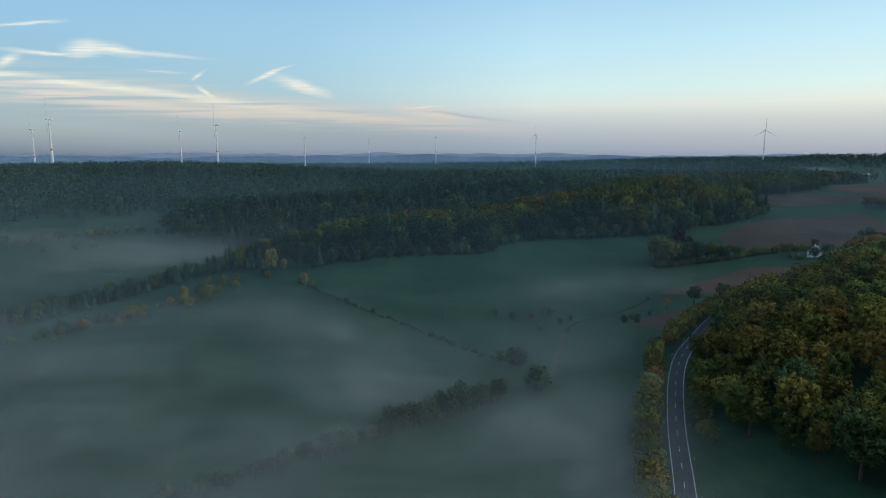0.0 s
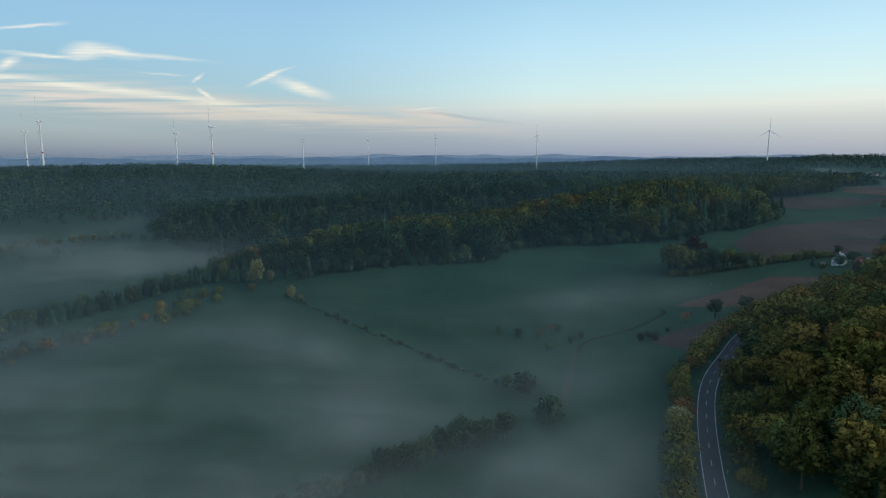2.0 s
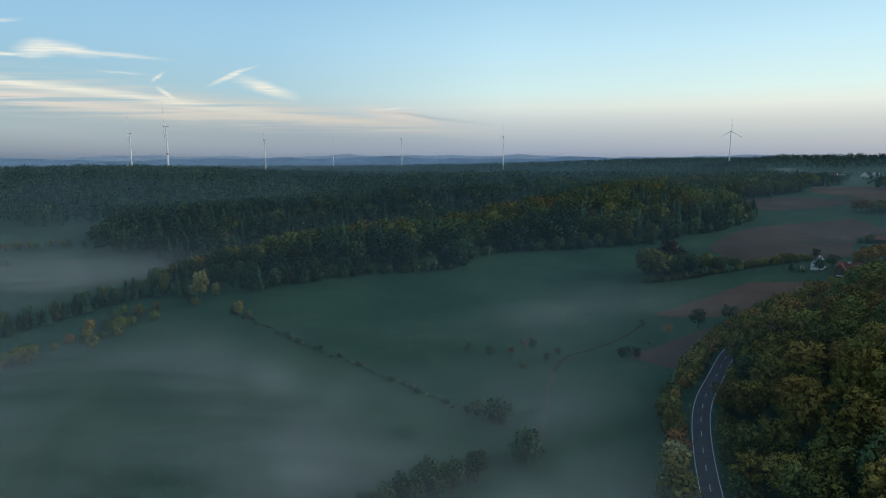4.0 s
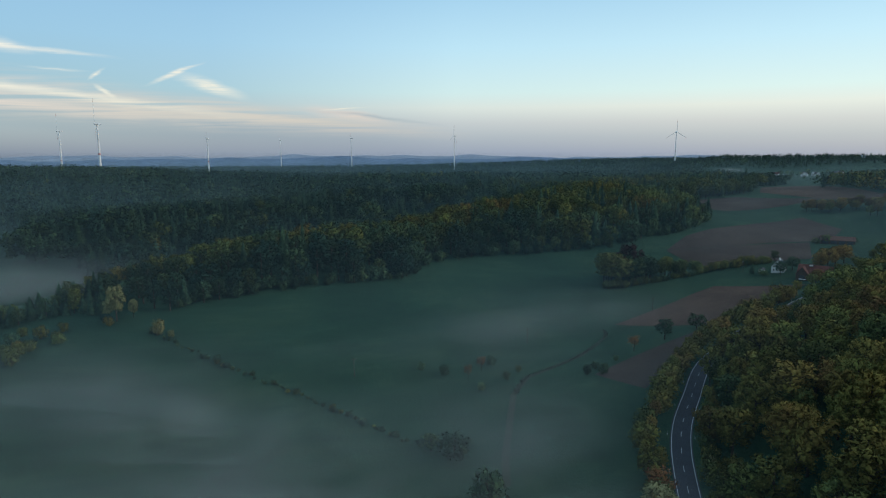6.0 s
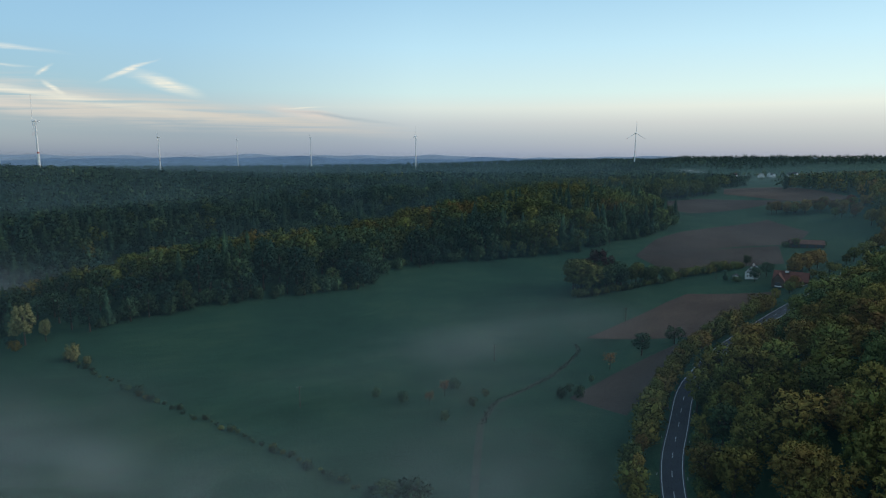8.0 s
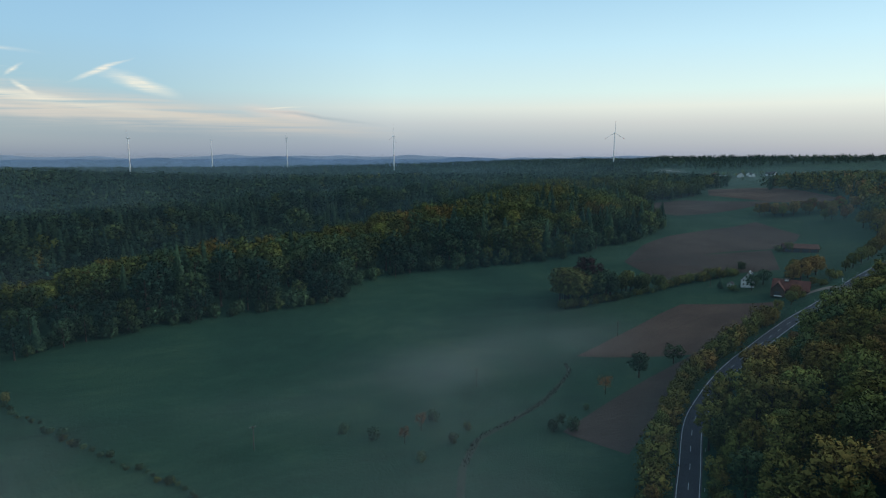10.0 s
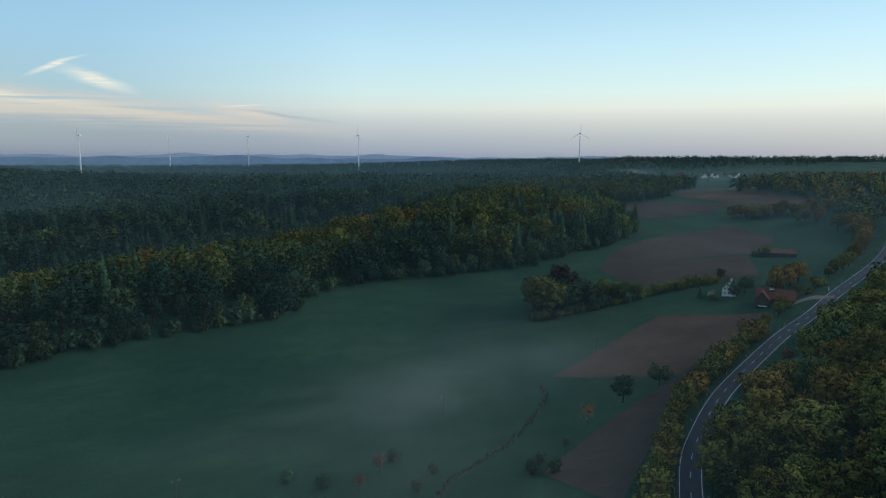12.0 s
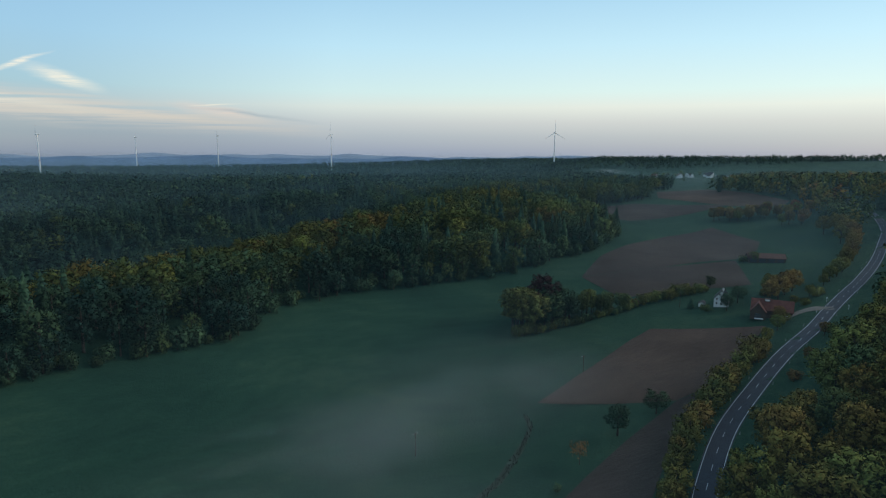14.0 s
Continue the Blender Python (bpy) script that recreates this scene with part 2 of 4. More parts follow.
ROAD_LINE = [(46, 90), (56, 138), (68, 177), (78, 212), (87, 240), (95, 262), (104, 283), (114, 301), (128, 321), (145, 345), (160, 361), (189, 386), (224, 409), (260, 430),
             (295, 447), (325, 464), (352, 479), (393, 502), (449, 537), (508, 577), (548, 606), (590, 650), (640, 720), (700, 780)]


# Wooded ridges and the gully between them: points, height, half width
RIDGES = [([(-175, 478), (-125, 476), (-60, 530), (-15, 570), (40, 632), (110, 665)], 5.0, 24.0),
          ([(-265, 775), (-200, 805), (-75, 880), (45, 925), (160, 960)], 8.0, 45.0),
          ([(-330, 620), (-250, 625), (-150, 668), (-60, 725), (20, 790), (90, 830)], -23.0, 42.0),
          ([(-380, 985), (-250, 1000), (-100, 1040), (60, 1080)], -14.0, 55.0),
          ([(150, 235), (215, 305), (275, 355), (340, 405), (430, 460)], 12.0, 26.0),
          ([(1330, 2280), (1650, 2050), (2050, 1800), (2450, 1600)], 35.0, 190.0)]


def smooth_line(points, step):
    """Even points along a smooth curve through the given ones."""
    p = np.array(points, float)
    p = np.vstack([2 * p[0] - p[1], p, 2 * p[-1] - p[-2]])
    out = []
    for i in range(1, len(p) - 2):
        a, b, c, d = p[i - 1], p[i], p[i + 1], p[i + 2]
        for t in np.arange(0, 1, 0.05):
            out.append(0.5 * (2 * b + (c - a) * t + (2 * a - 5 * b + 4 * c - d) * t * t + (3 * b - a - 3 * c + d) * t ** 3))
    out = np.array(out + [p[-2]])
    s = np.concatenate([[0], np.cumsum(np.hypot(*np.diff(out[:, :2], axis=0).T))])
    e = np.arange(0, s[-1], step)
    return np.stack([np.interp(e, s, out[:, k]) for k in range(out.shape[1])], 1)


def land(x, y):
    x, y = np.asarray(x, float), np.asarray(y, float)
    z = np.full(np.broadcast(x, y).shape, 35.0)
    k = 0
    for cx in range(-450, 451, 150):
        for cy in range(150, 871, 180):
            z = z + NEAR[k] * np.exp(-((x - cx) ** 2 + (y - cy) ** 2) / (2 * 135.0 ** 2))
            k += 1
    away = np.clip((np.hypot(x, y) - 1300) / 1300, 0, 1)
    east = np.clip((x - 0.25 * y) / (0.3 * np.abs(y) + 50), 0, 1)
    z = z - away * away * (3 - 2 * away) * (44 - 6 * east)
    for line, rise, wide in RIDGES:
        near = np.full(z.shape, 1e12)
        for (ax, ay), (bx, by) in zip(line, line[1:]):
            k = np.clip(((x - ax) * (bx - ax) + (y - ay) * (by - ay)) / ((bx - ax) ** 2 + (by - ay) ** 2), 0, 1)
            near = np.minimum(near, (x - ax - k * (bx - ax)) ** 2 + (y - ay - k * (by - ay)) ** 2)
        z = z + rise * np.exp(-near / (2 * wide * wide))
    for rows, s in ((MID, 260.0), (FAR, 700.0)):
        for cx, cy, h in rows:
            z = z + h * np.exp(-((x - cx) ** 2 + (y - cy) ** 2) / (2 * s ** 2))
    return z


ROAD_LINE = [(x + 0.7, y - 0.5) for x, y in ROAD_LINE]
ROAD = smooth_line(ROAD_LINE, 4.0)
ROAD_Z = np.convolve(np.pad(land(ROAD[:, 0], ROAD[:, 1]), 10, "edge"), np.ones(21) / 21, "valid") + 0.2


def height(x, y):
    """The land with the road's level bed cut into it."""
    x, y = np.asarray(x, float), np.asarray(y, float)
    z = land(x, y)
    flat = np.stack([np.ravel(x), np.ravel(y)], 1)
    near, bed = np.full(len(flat), 1e9), np.zeros(len(flat))
    for (rx, ry), rz in zip(ROAD, ROAD_Z):
        d = (flat[:, 0] - rx) ** 2 + (flat[:, 1] - ry) ** 2
        hit = d < near
        near[hit], bed[hit] = d[hit], rz
    k = np.clip((np.sqrt(near) - 6.0) / 13.0, 0, 1).reshape(z.shape)
    k = k * k * (3 - 2 * k)
    return bed.reshape(z.shape) * (1 - k) + z * k


def h1(x, y):
    return float(height(np.array([x]), np.array([y]))[0])


# Mesh helpers
def mesh_from(name, v, f, mat, smooth=False, normals=None, **attrs):
    """A mesh from arrays of corners and of triangles or quads."""
    me = bpy.data.meshes.new(name)
    v, f = np.asarray(v, np.float32), np.asarray(f, np.int32)
    k = f.shape[1]
    me.vertices.add(len(v))
    me.vertices.foreach_set("co", v.ravel())
    me.loops.add(f.size)
    me.loops.foreach_set("vertex_index", f.ravel())
    me.polygons.add(len(f))
    me.polygons.foreach_set("loop_start", np.arange(0, f.size, k, dtype=np.int32))
    me.update(calc_edges=True)
    me.polygons.foreach_set("use_smooth", np.full(len(f), smooth or normals is not None))
    if normals is not None:
        me.normals_split_custom_set_from_vertices(np.asarray(normals, np.float32))
    for key, val in attrs.items():
        me.attributes.new(key, "FLOAT", "POINT").data.foreach_set("value", np.asarray(val, np.float32))
    me.materials.append(mat)
    return me


def part(name, data, material, parent, label=""):
    """One mesh object under a thing, from a bmesh or a ready mesh."""
    if isinstance(data, bmesh.types.BMesh):
        me = bpy.data.meshes.new(name)
        data.to_mesh(me)
        data.free()
        me.materials.append(material)
    else:
        me = data
    ob = new(name, me)
    ob.parent = parent
    return tagged(ob, label)


def box(size, at=(0, 0, 0), bevel=0.0, bm=None, turn=0.0):
    b = bm or bmesh.new()
    m = Matrix.Translation(at) @ Matrix.Rotation(turn, 4, "Z") @ Matrix.Diagonal((*size, 1))
    r = bmesh.ops.create_cube(b, size=1, matrix=m)
    if bevel:
        bmesh.ops.bevel(b, geom=list({e for q in r["verts"] for e in q.link_edges}), offset=bevel, segments=1, affect="EDGES")
    return b


def rod(r1, r2, h, at=(0, 0, 0), seg=8, bm=None):
    b = bm or bmesh.new()
    bmesh.ops.create_cone(b, cap_ends=True, segments=seg, radius1=r1, radius2=r2, depth=h, matrix=Matrix.Translation(at) @ Matrix.Translation((0, 0, h / 2)))
    return b


def inside(px, py, poly):
    px, py = np.asarray(px), np.asarray(py)
    r = np.zeros(px.shape, bool)
    for (ax, ay), (bx, by) in zip(poly, poly[1:] + poly[:1]):
        c = ((ay > py) != (by > py)) & (px < (bx - ax) * (py - ay) / (by - ay + 1e-12) + ax)
        r ^= c
    return r


# Ground: one sheet to the horizon
def spread(lo, hi, fine_lo, fine_hi, fine, mid_lo, mid_hi, mid):
    c = list(np.arange(fine_lo, fine_hi, fine))
    a = fine_hi
    while a < hi:
        c.append(a)
        a += mid if a < mid_hi else max(mid, (a - mid_hi) * 0.18 + mid)
    a = fine_lo
    while a > lo:
        a -= mid if a > mid_lo else max(mid, (mid_lo - a) * 0.18 + mid)
        c.append(max(a, lo))
    c.append(hi)
    return np.unique(c)


gx = spread(-4900, 4900, 40, 480, 4, -650, 900, 12)
gy = spread(-4900, 4900, 120, 580, 4, -200, 1200, 12)
GX, GY = np.meshgrid(gx, gy)
GZ = height(GX, GY)
idx = np.arange(GX.size).reshape(GX.shape)
gf = np.stack([idx[:-1, :-1], idx[:-1, 1:], idx[1:, 1:], idx[1:, :-1]], -1).reshape(-1, 4)
ground = new("ground", mesh_from("ground", np.stack([GX.ravel(), GY.ravel(), GZ.ravel()], 1), gf, GRASS, True))
tagged(ground, "dewy green meadow land rolling into a valley", "meadow", kind="structure")


def patch(name, left, right, mat, label, lift=0.25, wide=None, category="field"):
    """A strip of land between two lines, laid on the ground."""
    n = max(8, int(max(np.hypot(*np.diff(np.array(q, float), axis=0).T).sum() for q in (left, right)) / 4))
    def even(q):
        q = np.array(q, float)
        s = np.concatenate([[0], np.cumsum(np.hypot(*np.diff(q, axis=0).T))])
        e = np.linspace(0, s[-1], n)
        return np.stack([np.interp(e, s, q[:, 0]), np.interp(e, s, q[:, 1])], 1)
    a, b = even(left), even(right)
    m = wide or max(2, int(np.hypot(*(a - b).T).mean() / 4))
    t = np.linspace(0, 1, m + 1)[None, :, None]
    g = a[:, None] * (1 - t) + b[:, None] * t
    z = height(g[..., 0], g[..., 1]) + lift
    v = np.concatenate([g, z[..., None]], -1).reshape(-1, 3)
    i = np.arange(n * (m + 1)).reshape(n, m + 1)
    f = np.stack([i[:-1, :-1], i[:-1, 1:], i[1:, 1:], i[1:, :-1]], -1).reshape(-1, 4)
    ob = new(name, mesh_from(name, v, f, mat, True))
    return tagged(ob, label, category, kind="structure")


patch("ploughed_field", [(148, 451), (180, 472), (224, 497), (245, 506)], [(196, 420), (216, 424), (252, 444), (288, 468)], SOIL, "reddish brown ploughed field beside the farm")
patch("field_strip", [(104, 365), (134, 385), (160, 401), (195, 419.5)], [(117, 338), (136, 356), (159, 378), (186, 400), (216, 423)], SOIL_DARK, "dark brown tilled strip along the road hedge", 0.3)
patch("ploughed_field", [(252, 595), (288, 630), (332, 660), (400, 700), (474, 727)], [(322, 598), (350, 604), (396, 608), (440, 632), (467, 657)], SOIL_DARK, "broad brown ploughed field above the farm")
patch("ploughed_field", [(252, 594.5), (322, 597.5), (392, 604)], [(259, 555), (300, 548), (345, 538)], SOIL_DARK, "dark brown ploughed field behind the farmhouse hedge")
patch("dark_field", [(360, 830), (430, 860), (480, 868)], [(411, 775), (500, 789), (560, 801)], SOIL_DARK, "dark tilled field at the edge of the far wood")
patch("far_field", [(531, 891), (582, 965), (670, 970)], [(556, 794), (590, 752), (611, 765)], SOIL, "pale brown field below the village road")


# Road
def ribbon(line, zs, off_a, off_b, lift):
    d = np.gradient(line, axis=0)
    d /= np.linalg.norm(d, axis=1)[:, None]
    nrm = np.stack([-d[:, 1], d[:, 0]], 1)
    a, b = line + nrm * off_a, line + nrm * off_b
    v = np.concatenate([np.c_[a, zs + lift], np.c_[b, zs + lift]])
    n = len(line)
    f = np.array([(i, n + i, n + i + 1, i + 1) for i in range(n - 1)])
    return v, f[:, ::-1]


v, f = ribbon(ROAD, ROAD_Z, 3.75, -3.75, 0.14)
road = tagged(new("road", mesh_from("road", v, f, ASPHALT, True)), "two-lane grey asphalt country road with white lines", "road", kind="structure")
for side in (1, -1):
    v, f = ribbon(ROAD, ROAD_Z, side * 3.2 + 0.10, side * 3.2 - 0.10, 0.152)
    part("edge_line", mesh_from("edge_line", v, f, LINE), LINE, road, "white painted edge line")
fine = smooth_line(ROAD_LINE, 1.0)
fine_z = np.interp(np.arange(len(fine)), np.arange(len(ROAD)) * 4.0, ROAD_Z)
for k in range(6, len(fine) - 8, 12):
    v, f = ribbon(fine[k:k + 5], fine_z[k:k + 5], 0.08, -0.08, 0.152)
    part("lane_dash", mesh_from("lane_dash", v, f, LINE), LINE, road)


# Trees
def ball(sub):
    b = bmesh.new()
    bmesh.ops.create_icosphere(b, subdivisions=sub, radius=1)
    b.verts.index_update()
    v = np.array([q.co for q in b.verts])
    f = np.array([[q.index for q in t.verts] for t in b.faces])
    b.free()
    return v, f


BALL1 = ball(1)
SMALL = (BALL1[0] * 0.7, BALL1[1])


def clump(rng, c, nrm, size):
    """Bent four-cornered leaf clumps at c, facing roughly along nrm."""
    n = len(c)
    face_to = nrm.copy()
    nrm = nrm + rng.normal(0, 0.9, (n, 3))
    nrm /= np.linalg.norm(nrm, axis=1)[:, None]
    a = np.cross(nrm, rng.normal(0, 1, (n, 3)))
    a /= np.linalg.norm(a, axis=1)[:, None]
    b = np.cross(nrm, a)
    s = (size * rng.uniform(0.6, 1.35, n))[:, None]
    k = rng.uniform(0.55, 1.25, (n, 4, 1)) * np.array([1.35, 0.62, 1.35, 0.62])[None, :, None]
    v = np.stack([c + a * s * k[:, 0] - nrm * s * 0.3, c + b * s * k[:, 1], c - a * s * k[:, 2] - nrm * s * 0.3, c - b * s * k[:, 3]], 1).reshape(-1, 3)
    i = np.arange(n)[:, None] * 4
    f = np.concatenate([i + [0, 1, 3], i + [1, 2, 3]], 0)
    out = np.tile(face_to, (2, 1))
    turned = (np.cross(v[f[:, 1]] - v[f[:, 0]], v[f[:, 2]] - v[f[:, 0]]) * out).sum(1) < 0
    f[turned] = f[turned][:, ::-1]
    return v, f


def broad_crown(seed, h, r, lobes, per, size, core, low=0.28):
    """A lobed crown of leaf clumps: corners and triangles."""
    rng = np.random.default_rng(seed)
    mid, half = h * (1 + low) / 2, h * (1 - low) / 2
    centres, radii = [], []
    for k in range(lobes):
        zz = -0.75 + 1.55 * (k + 0.5) / lobes
        ang = k * 2.4 + rng.uniform(-0.5, 0.5)
        ring = math.sqrt(max(0.0, 1 - zz * zz)) * (rng.uniform(0.55, 0.86) if k % 4 else rng.uniform(0.1, 0.5))
        centres.append((math.cos(ang) * ring * r, math.sin(ang) * ring * r, mid + zz * half * 0.78))
        radii.append(r * rng.uniform(0.8, 1.25) * 1.42 / math.sqrt(lobes))
    centres, radii = np.array(centres), np.array(radii)
    vs, fs, ns, n = [], [], [], 0
    heart = np.array([0, 0, mid - half * 0.5])
    for c, q in zip(centres, radii):
        bv = core[0] * rng.uniform(0.6, 0.98, (len(core[0]), 1)) * q * 0.66 + c
        vs.append(bv)
        ns.append((bv - c) / q * 0.75 + (bv - heart) / h * 2.8)
        fs.append(core[1] + n)
        n += len(bv)
        d = rng.normal(0, 1, (per, 3))
        d[:, 2] += 0.25
        d /= np.linalg.norm(d, axis=1)[:, None]
        p = c + d * q * rng.uniform(0.5, 1.22, (per, 1))
        buried = (np.linalg.norm(p[:, None] - centres[None], axis=2) < radii[None] * 0.55).any(1)
        p, d = p[~buried], d[~buried]
        if len(p):
            cv, cf = clump(rng, p, d, size)
            vs.append(cv)
            ns.append((cv - c) / q * 0.75 + (cv - heart) / h * 2.8 + rng.normal(0, 0.2, cv.shape))
            fs.append(cf + n)
            n += len(cv)
    ns = np.concatenate(ns)
    return np.concatenate(vs), np.concatenate(fs), ns / np.linalg.norm(ns, axis=1)[:, None]


def spruce_crown(seed, h, r, tiers, arms):
    """Whorls of drooping boughs round a narrow dark core."""
    rng = np.random.default_rng(seed)
    vs, fs, n = [], [], 0
    m = 6
    ang = np.arange(m) * 2 * math.pi / m
    base = np.c_[np.cos(ang) * r * 0.55, np.sin(ang) * r * 0.55, np.full(m, h * 0.1)]
    vs.append(np.vstack([base, [[0, 0, h]]]))
    fs.append(np.array([(i, (i + 1) % m, m) for i in range(m)]))
    n = m + 1
    for t in range(tiers):
        k = t / tiers
        z, w = h * (0.12 + 0.84 * k), r * (1 - k) ** 0.85 + 0.15
        for a in range(arms):
            g = a * 2 * math.pi / arms + t * 0.7 + rng.uniform(-0.2, 0.2)
            w2 = w * rng.uniform(0.75, 1.2)
            d = np.array([math.cos(g), math.sin(g), 0])
            e = np.array([-d[1], d[0], 0]) * w2 * 0.42
            top = np.array([0, 0, z + h * 0.07])
            tip = d * w2 + [0, 0, z - w2 * rng.uniform(0.25, 0.5)]
            midp = d * w2 * 0.6 + [0, 0, z - w2 * 0.02]
            vs.append(np.array([top, midp + e, tip, midp - e]))
            fs.append(np.array([(0, 2, 1), (0, 3, 2)]) + n)
            n += 4
    vs = np.concatenate(vs)
    ns = np.c_[vs[:, :2], np.full(len(vs), r * 0.45)] + rng.normal(0, r * 0.1, vs.shape)
    return vs, np.concatenate(fs), ns / np.linalg.norm(ns, axis=1)[:, None]


def trunk_shape(seed, h, r, limbs):
    """A tapered trunk with a few limbs."""
    rng = random.Random(seed)
    b = rod(r, r * 0.35, h * 0.75, (0, 0, -0.4), 7)
    for k in range(limbs):
        a, z = k * 2.3 + rng.random(), h * rng.uniform(0.3, 0.6)
        m = Matrix.Translation((0, 0, z)) @ Matrix.Rotation(a, 4, "Z") @ Matrix.Rotation(radians(rng.uniform(35, 60)), 4, "Y") @ Matrix.Translation((0, 0, h * 0.14))
        bmesh.ops.create_cone(b, cap_ends=False, segments=5, radius1=r * 0.4, radius2=r * 0.1, depth=h * 0.28, matrix=m)
    me = bpy.data.meshes.new("trunk")
    b.to_mesh(me)
    b.free()
    return me


def variants(sort, count):
    """Sets of trunk and crown meshes, one unit (a metre of height) tall times ten."""
    out = []
    for k in range(count):
        if sort == "fine":
            v, f, nr = broad_crown(10 + k, 10, 2.7 + 0.3 * (k % 3), 38, 84, 0.15, SMALL, 0.12)
        elif sort == "wood":
            v, f, nr = broad_crown(40 + k, 10, 2.5 + 0.25 * (k % 3), 30, 62, 0.15, SMALL, 0.02)
        elif sort == "bush":
            v, f, nr = broad_crown(70 + k, 10, 5.2 + 0.5 * (k % 3), 18, 60, 0.38, SMALL, -0.1)
        elif sort == "sparse":
            v, f, nr = broad_crown(90 + k, 10, 3.6, 12, 26, 0.30, (BALL1[0] * 0.3, BALL1[1]), 0.35)
        else:
            v, f, nr = spruce_crown(100 + k, 10, 1.7 + 0.2 * (k % 3), 16, 9)
        crown = mesh_from("crown", v, f, LEAF, normals=nr)
        tr = trunk_shape(k, 10, 0.22 if sort != "bush" else 0.3, 5 if sort in ("fine", "sparse") else 3)
        tr.materials.append(BARK)
        out.append((tr, crown))
    return out


KINDS = {"fine": variants("fine", 7), "wood": variants("wood", 6), "bush": variants("bush", 5), "sparse": variants("sparse", 2), "spruce": variants("spruce", 4)}
PLANTED = random.Random(5)


def plant(sort, x, y, h, hue, name, label, category="tree", group="", wide=1.0, pale=0.0):
    """One tree or shrub standing on the ground."""
    tr, crown = PLANTED.choice(KINDS[sort])
    base = new(name)
    s = h / 10.0
    base.matrix_basis = Matrix.Translation((x, y, h1(x, y) - 0.15)) @ Matrix.Rotation(PLANTED.uniform(0, 6.28), 4, "Z") @ Matrix.Diagonal((s * wide, s * wide, s, 1))
    base.empty_display_size = 0.5
    for nm, me in (("trunk", tr), ("crown", crown)):
        o = new(nm, me)
        o.parent = base
        o.color = (min(1.5, max(0.0, hue)), pale, 0, 1)
    return tagged(base, label, category, group)


def joined_wood(name, xs, ys, hs, hues, shapes, pick, label, widths=None):
    """Many trees in one mesh: every shape is turned, scaled and set on the ground by arrays."""
    rng = np.random.default_rng(3)
    zs = height(xs, ys)
    vs, fs, ns, hu, to, n = [], [], [], [], [], 0
    for k, (v, f, nr) in enumerate(shapes):
        sel = np.nonzero(pick == k)[0]
        if not len(sel):
            continue
        a = rng.uniform(0, 6.28, len(sel))
        s = hs[sel] / 10.0
        w = s * (widths[sel] if widths is not None else rng.uniform(0.85, 1.15, len(sel)))
        ca, sa = (np.cos(a) * w)[:, None], (np.sin(a) * w)[:, None]
        X = v[None, :, 0] * ca - v[None, :, 1] * sa + xs[sel][:, None]
        Y = v[None, :, 0] * sa + v[None, :, 1] * ca + ys[sel][:, None]
        Z = v[None, :, 2] * s[:, None] + zs[sel][:, None] - 0.3
        vs.append(np.stack([X, Y, Z], -1).reshape(-1, 3))
        fs.append((f[None] + (np.arange(len(sel)) * len(v))[:, None, None]).reshape(-1, 3) + n)
        c1, s1 = np.cos(a)[:, None], np.sin(a)[:, None]
        ns.append(np.stack([nr[None, :, 0] * c1 - nr[None, :, 1] * s1, nr[None, :, 0] * s1 + nr[None, :, 1] * c1, np.repeat(nr[None, :, 2], len(sel), 0)], -1).reshape(-1, 3))
        hu.append(np.repeat(hues[sel], len(v)))
        to.append(np.repeat(rng.random(len(sel)), len(v)))
        n += len(sel) * len(v)
    ob = new(name, mesh_from(name, np.concatenate(vs), np.concatenate(fs), LEAF_FAR, normals=np.concatenate(ns), hue=np.concatenate(hu), tone=np.concatenate(to)))
    return tagged(ob, label, "woodland", kind="stuff")


def off_road(x, y, gap=7.5):
    return np.array([((ROAD - (a, b)) ** 2).sum(1).min() > gap * gap for a, b in zip(x, y)])


def scatter(x0, x1, y0, y1, gap, seed):
    rng = np.random.default_rng(seed)
    x, y = np.meshgrid(np.arange(x0, x1, gap), np.arange(y0, y1, gap))
    x = x + np.where((np.arange(x.shape[0]) % 2)[:, None] == 0, gap / 2, 0)
    return (x + rng.uniform(-0.38, 0.38, x.shape) * gap).ravel(), (y + rng.uniform(-0.38, 0.38, y.shape) * gap).ravel(), rng


# Where the woods stand
EDGE = [(-136, 438), (-105, 438), (-51, 475), (18, 521), (47, 576), (106, 604), (201, 611), (259, 628), (304, 654), (371, 733), (352, 820), (373, 838), (471, 872), (531, 900), (582, 972), (640, 1010),
        (715, 1105), (825, 1250), (900, 1350)]
BIG_WOOD = EDGE + [(1000, 2000), (1500, 1950), (3000, 1500), (4300, 1500), (4300, 4300), (-4300, 4300), (-4300, -500), (-1000, 0), (-900, 600), (-581, 767), (-537, 812), (-476, 841), (-417, 890),
                   (-404, 868), (-380, 845), (-388, 812), (-366, 780), (-356, 734), (-336, 704), (-312, 695), (-288, 690), (-260, 678), (-236, 652), (-216, 640), (-200, 600), (-208, 560), (-190, 530), (-190, 480)]
EAST_WOOD = [(86, 219), (98, 194), (110, 172), (112, 130), (150, 60), (900, 60), (1500, 900), (1300, 1500), (1000, 1280), (700, 985), (690, 960), (622, 905), (614, 775), (598, 732), (575, 702), (556, 672), (538, 645), (528, 622), (556, 612), (515, 563), (450, 516),
             (392, 483), (349, 449), (304, 421), (277, 404), (257, 392), (229, 386), (207, 369), (184, 362), (164, 352), (143, 338), (126, 309), (114, 288), (100, 262), (91, 241)]


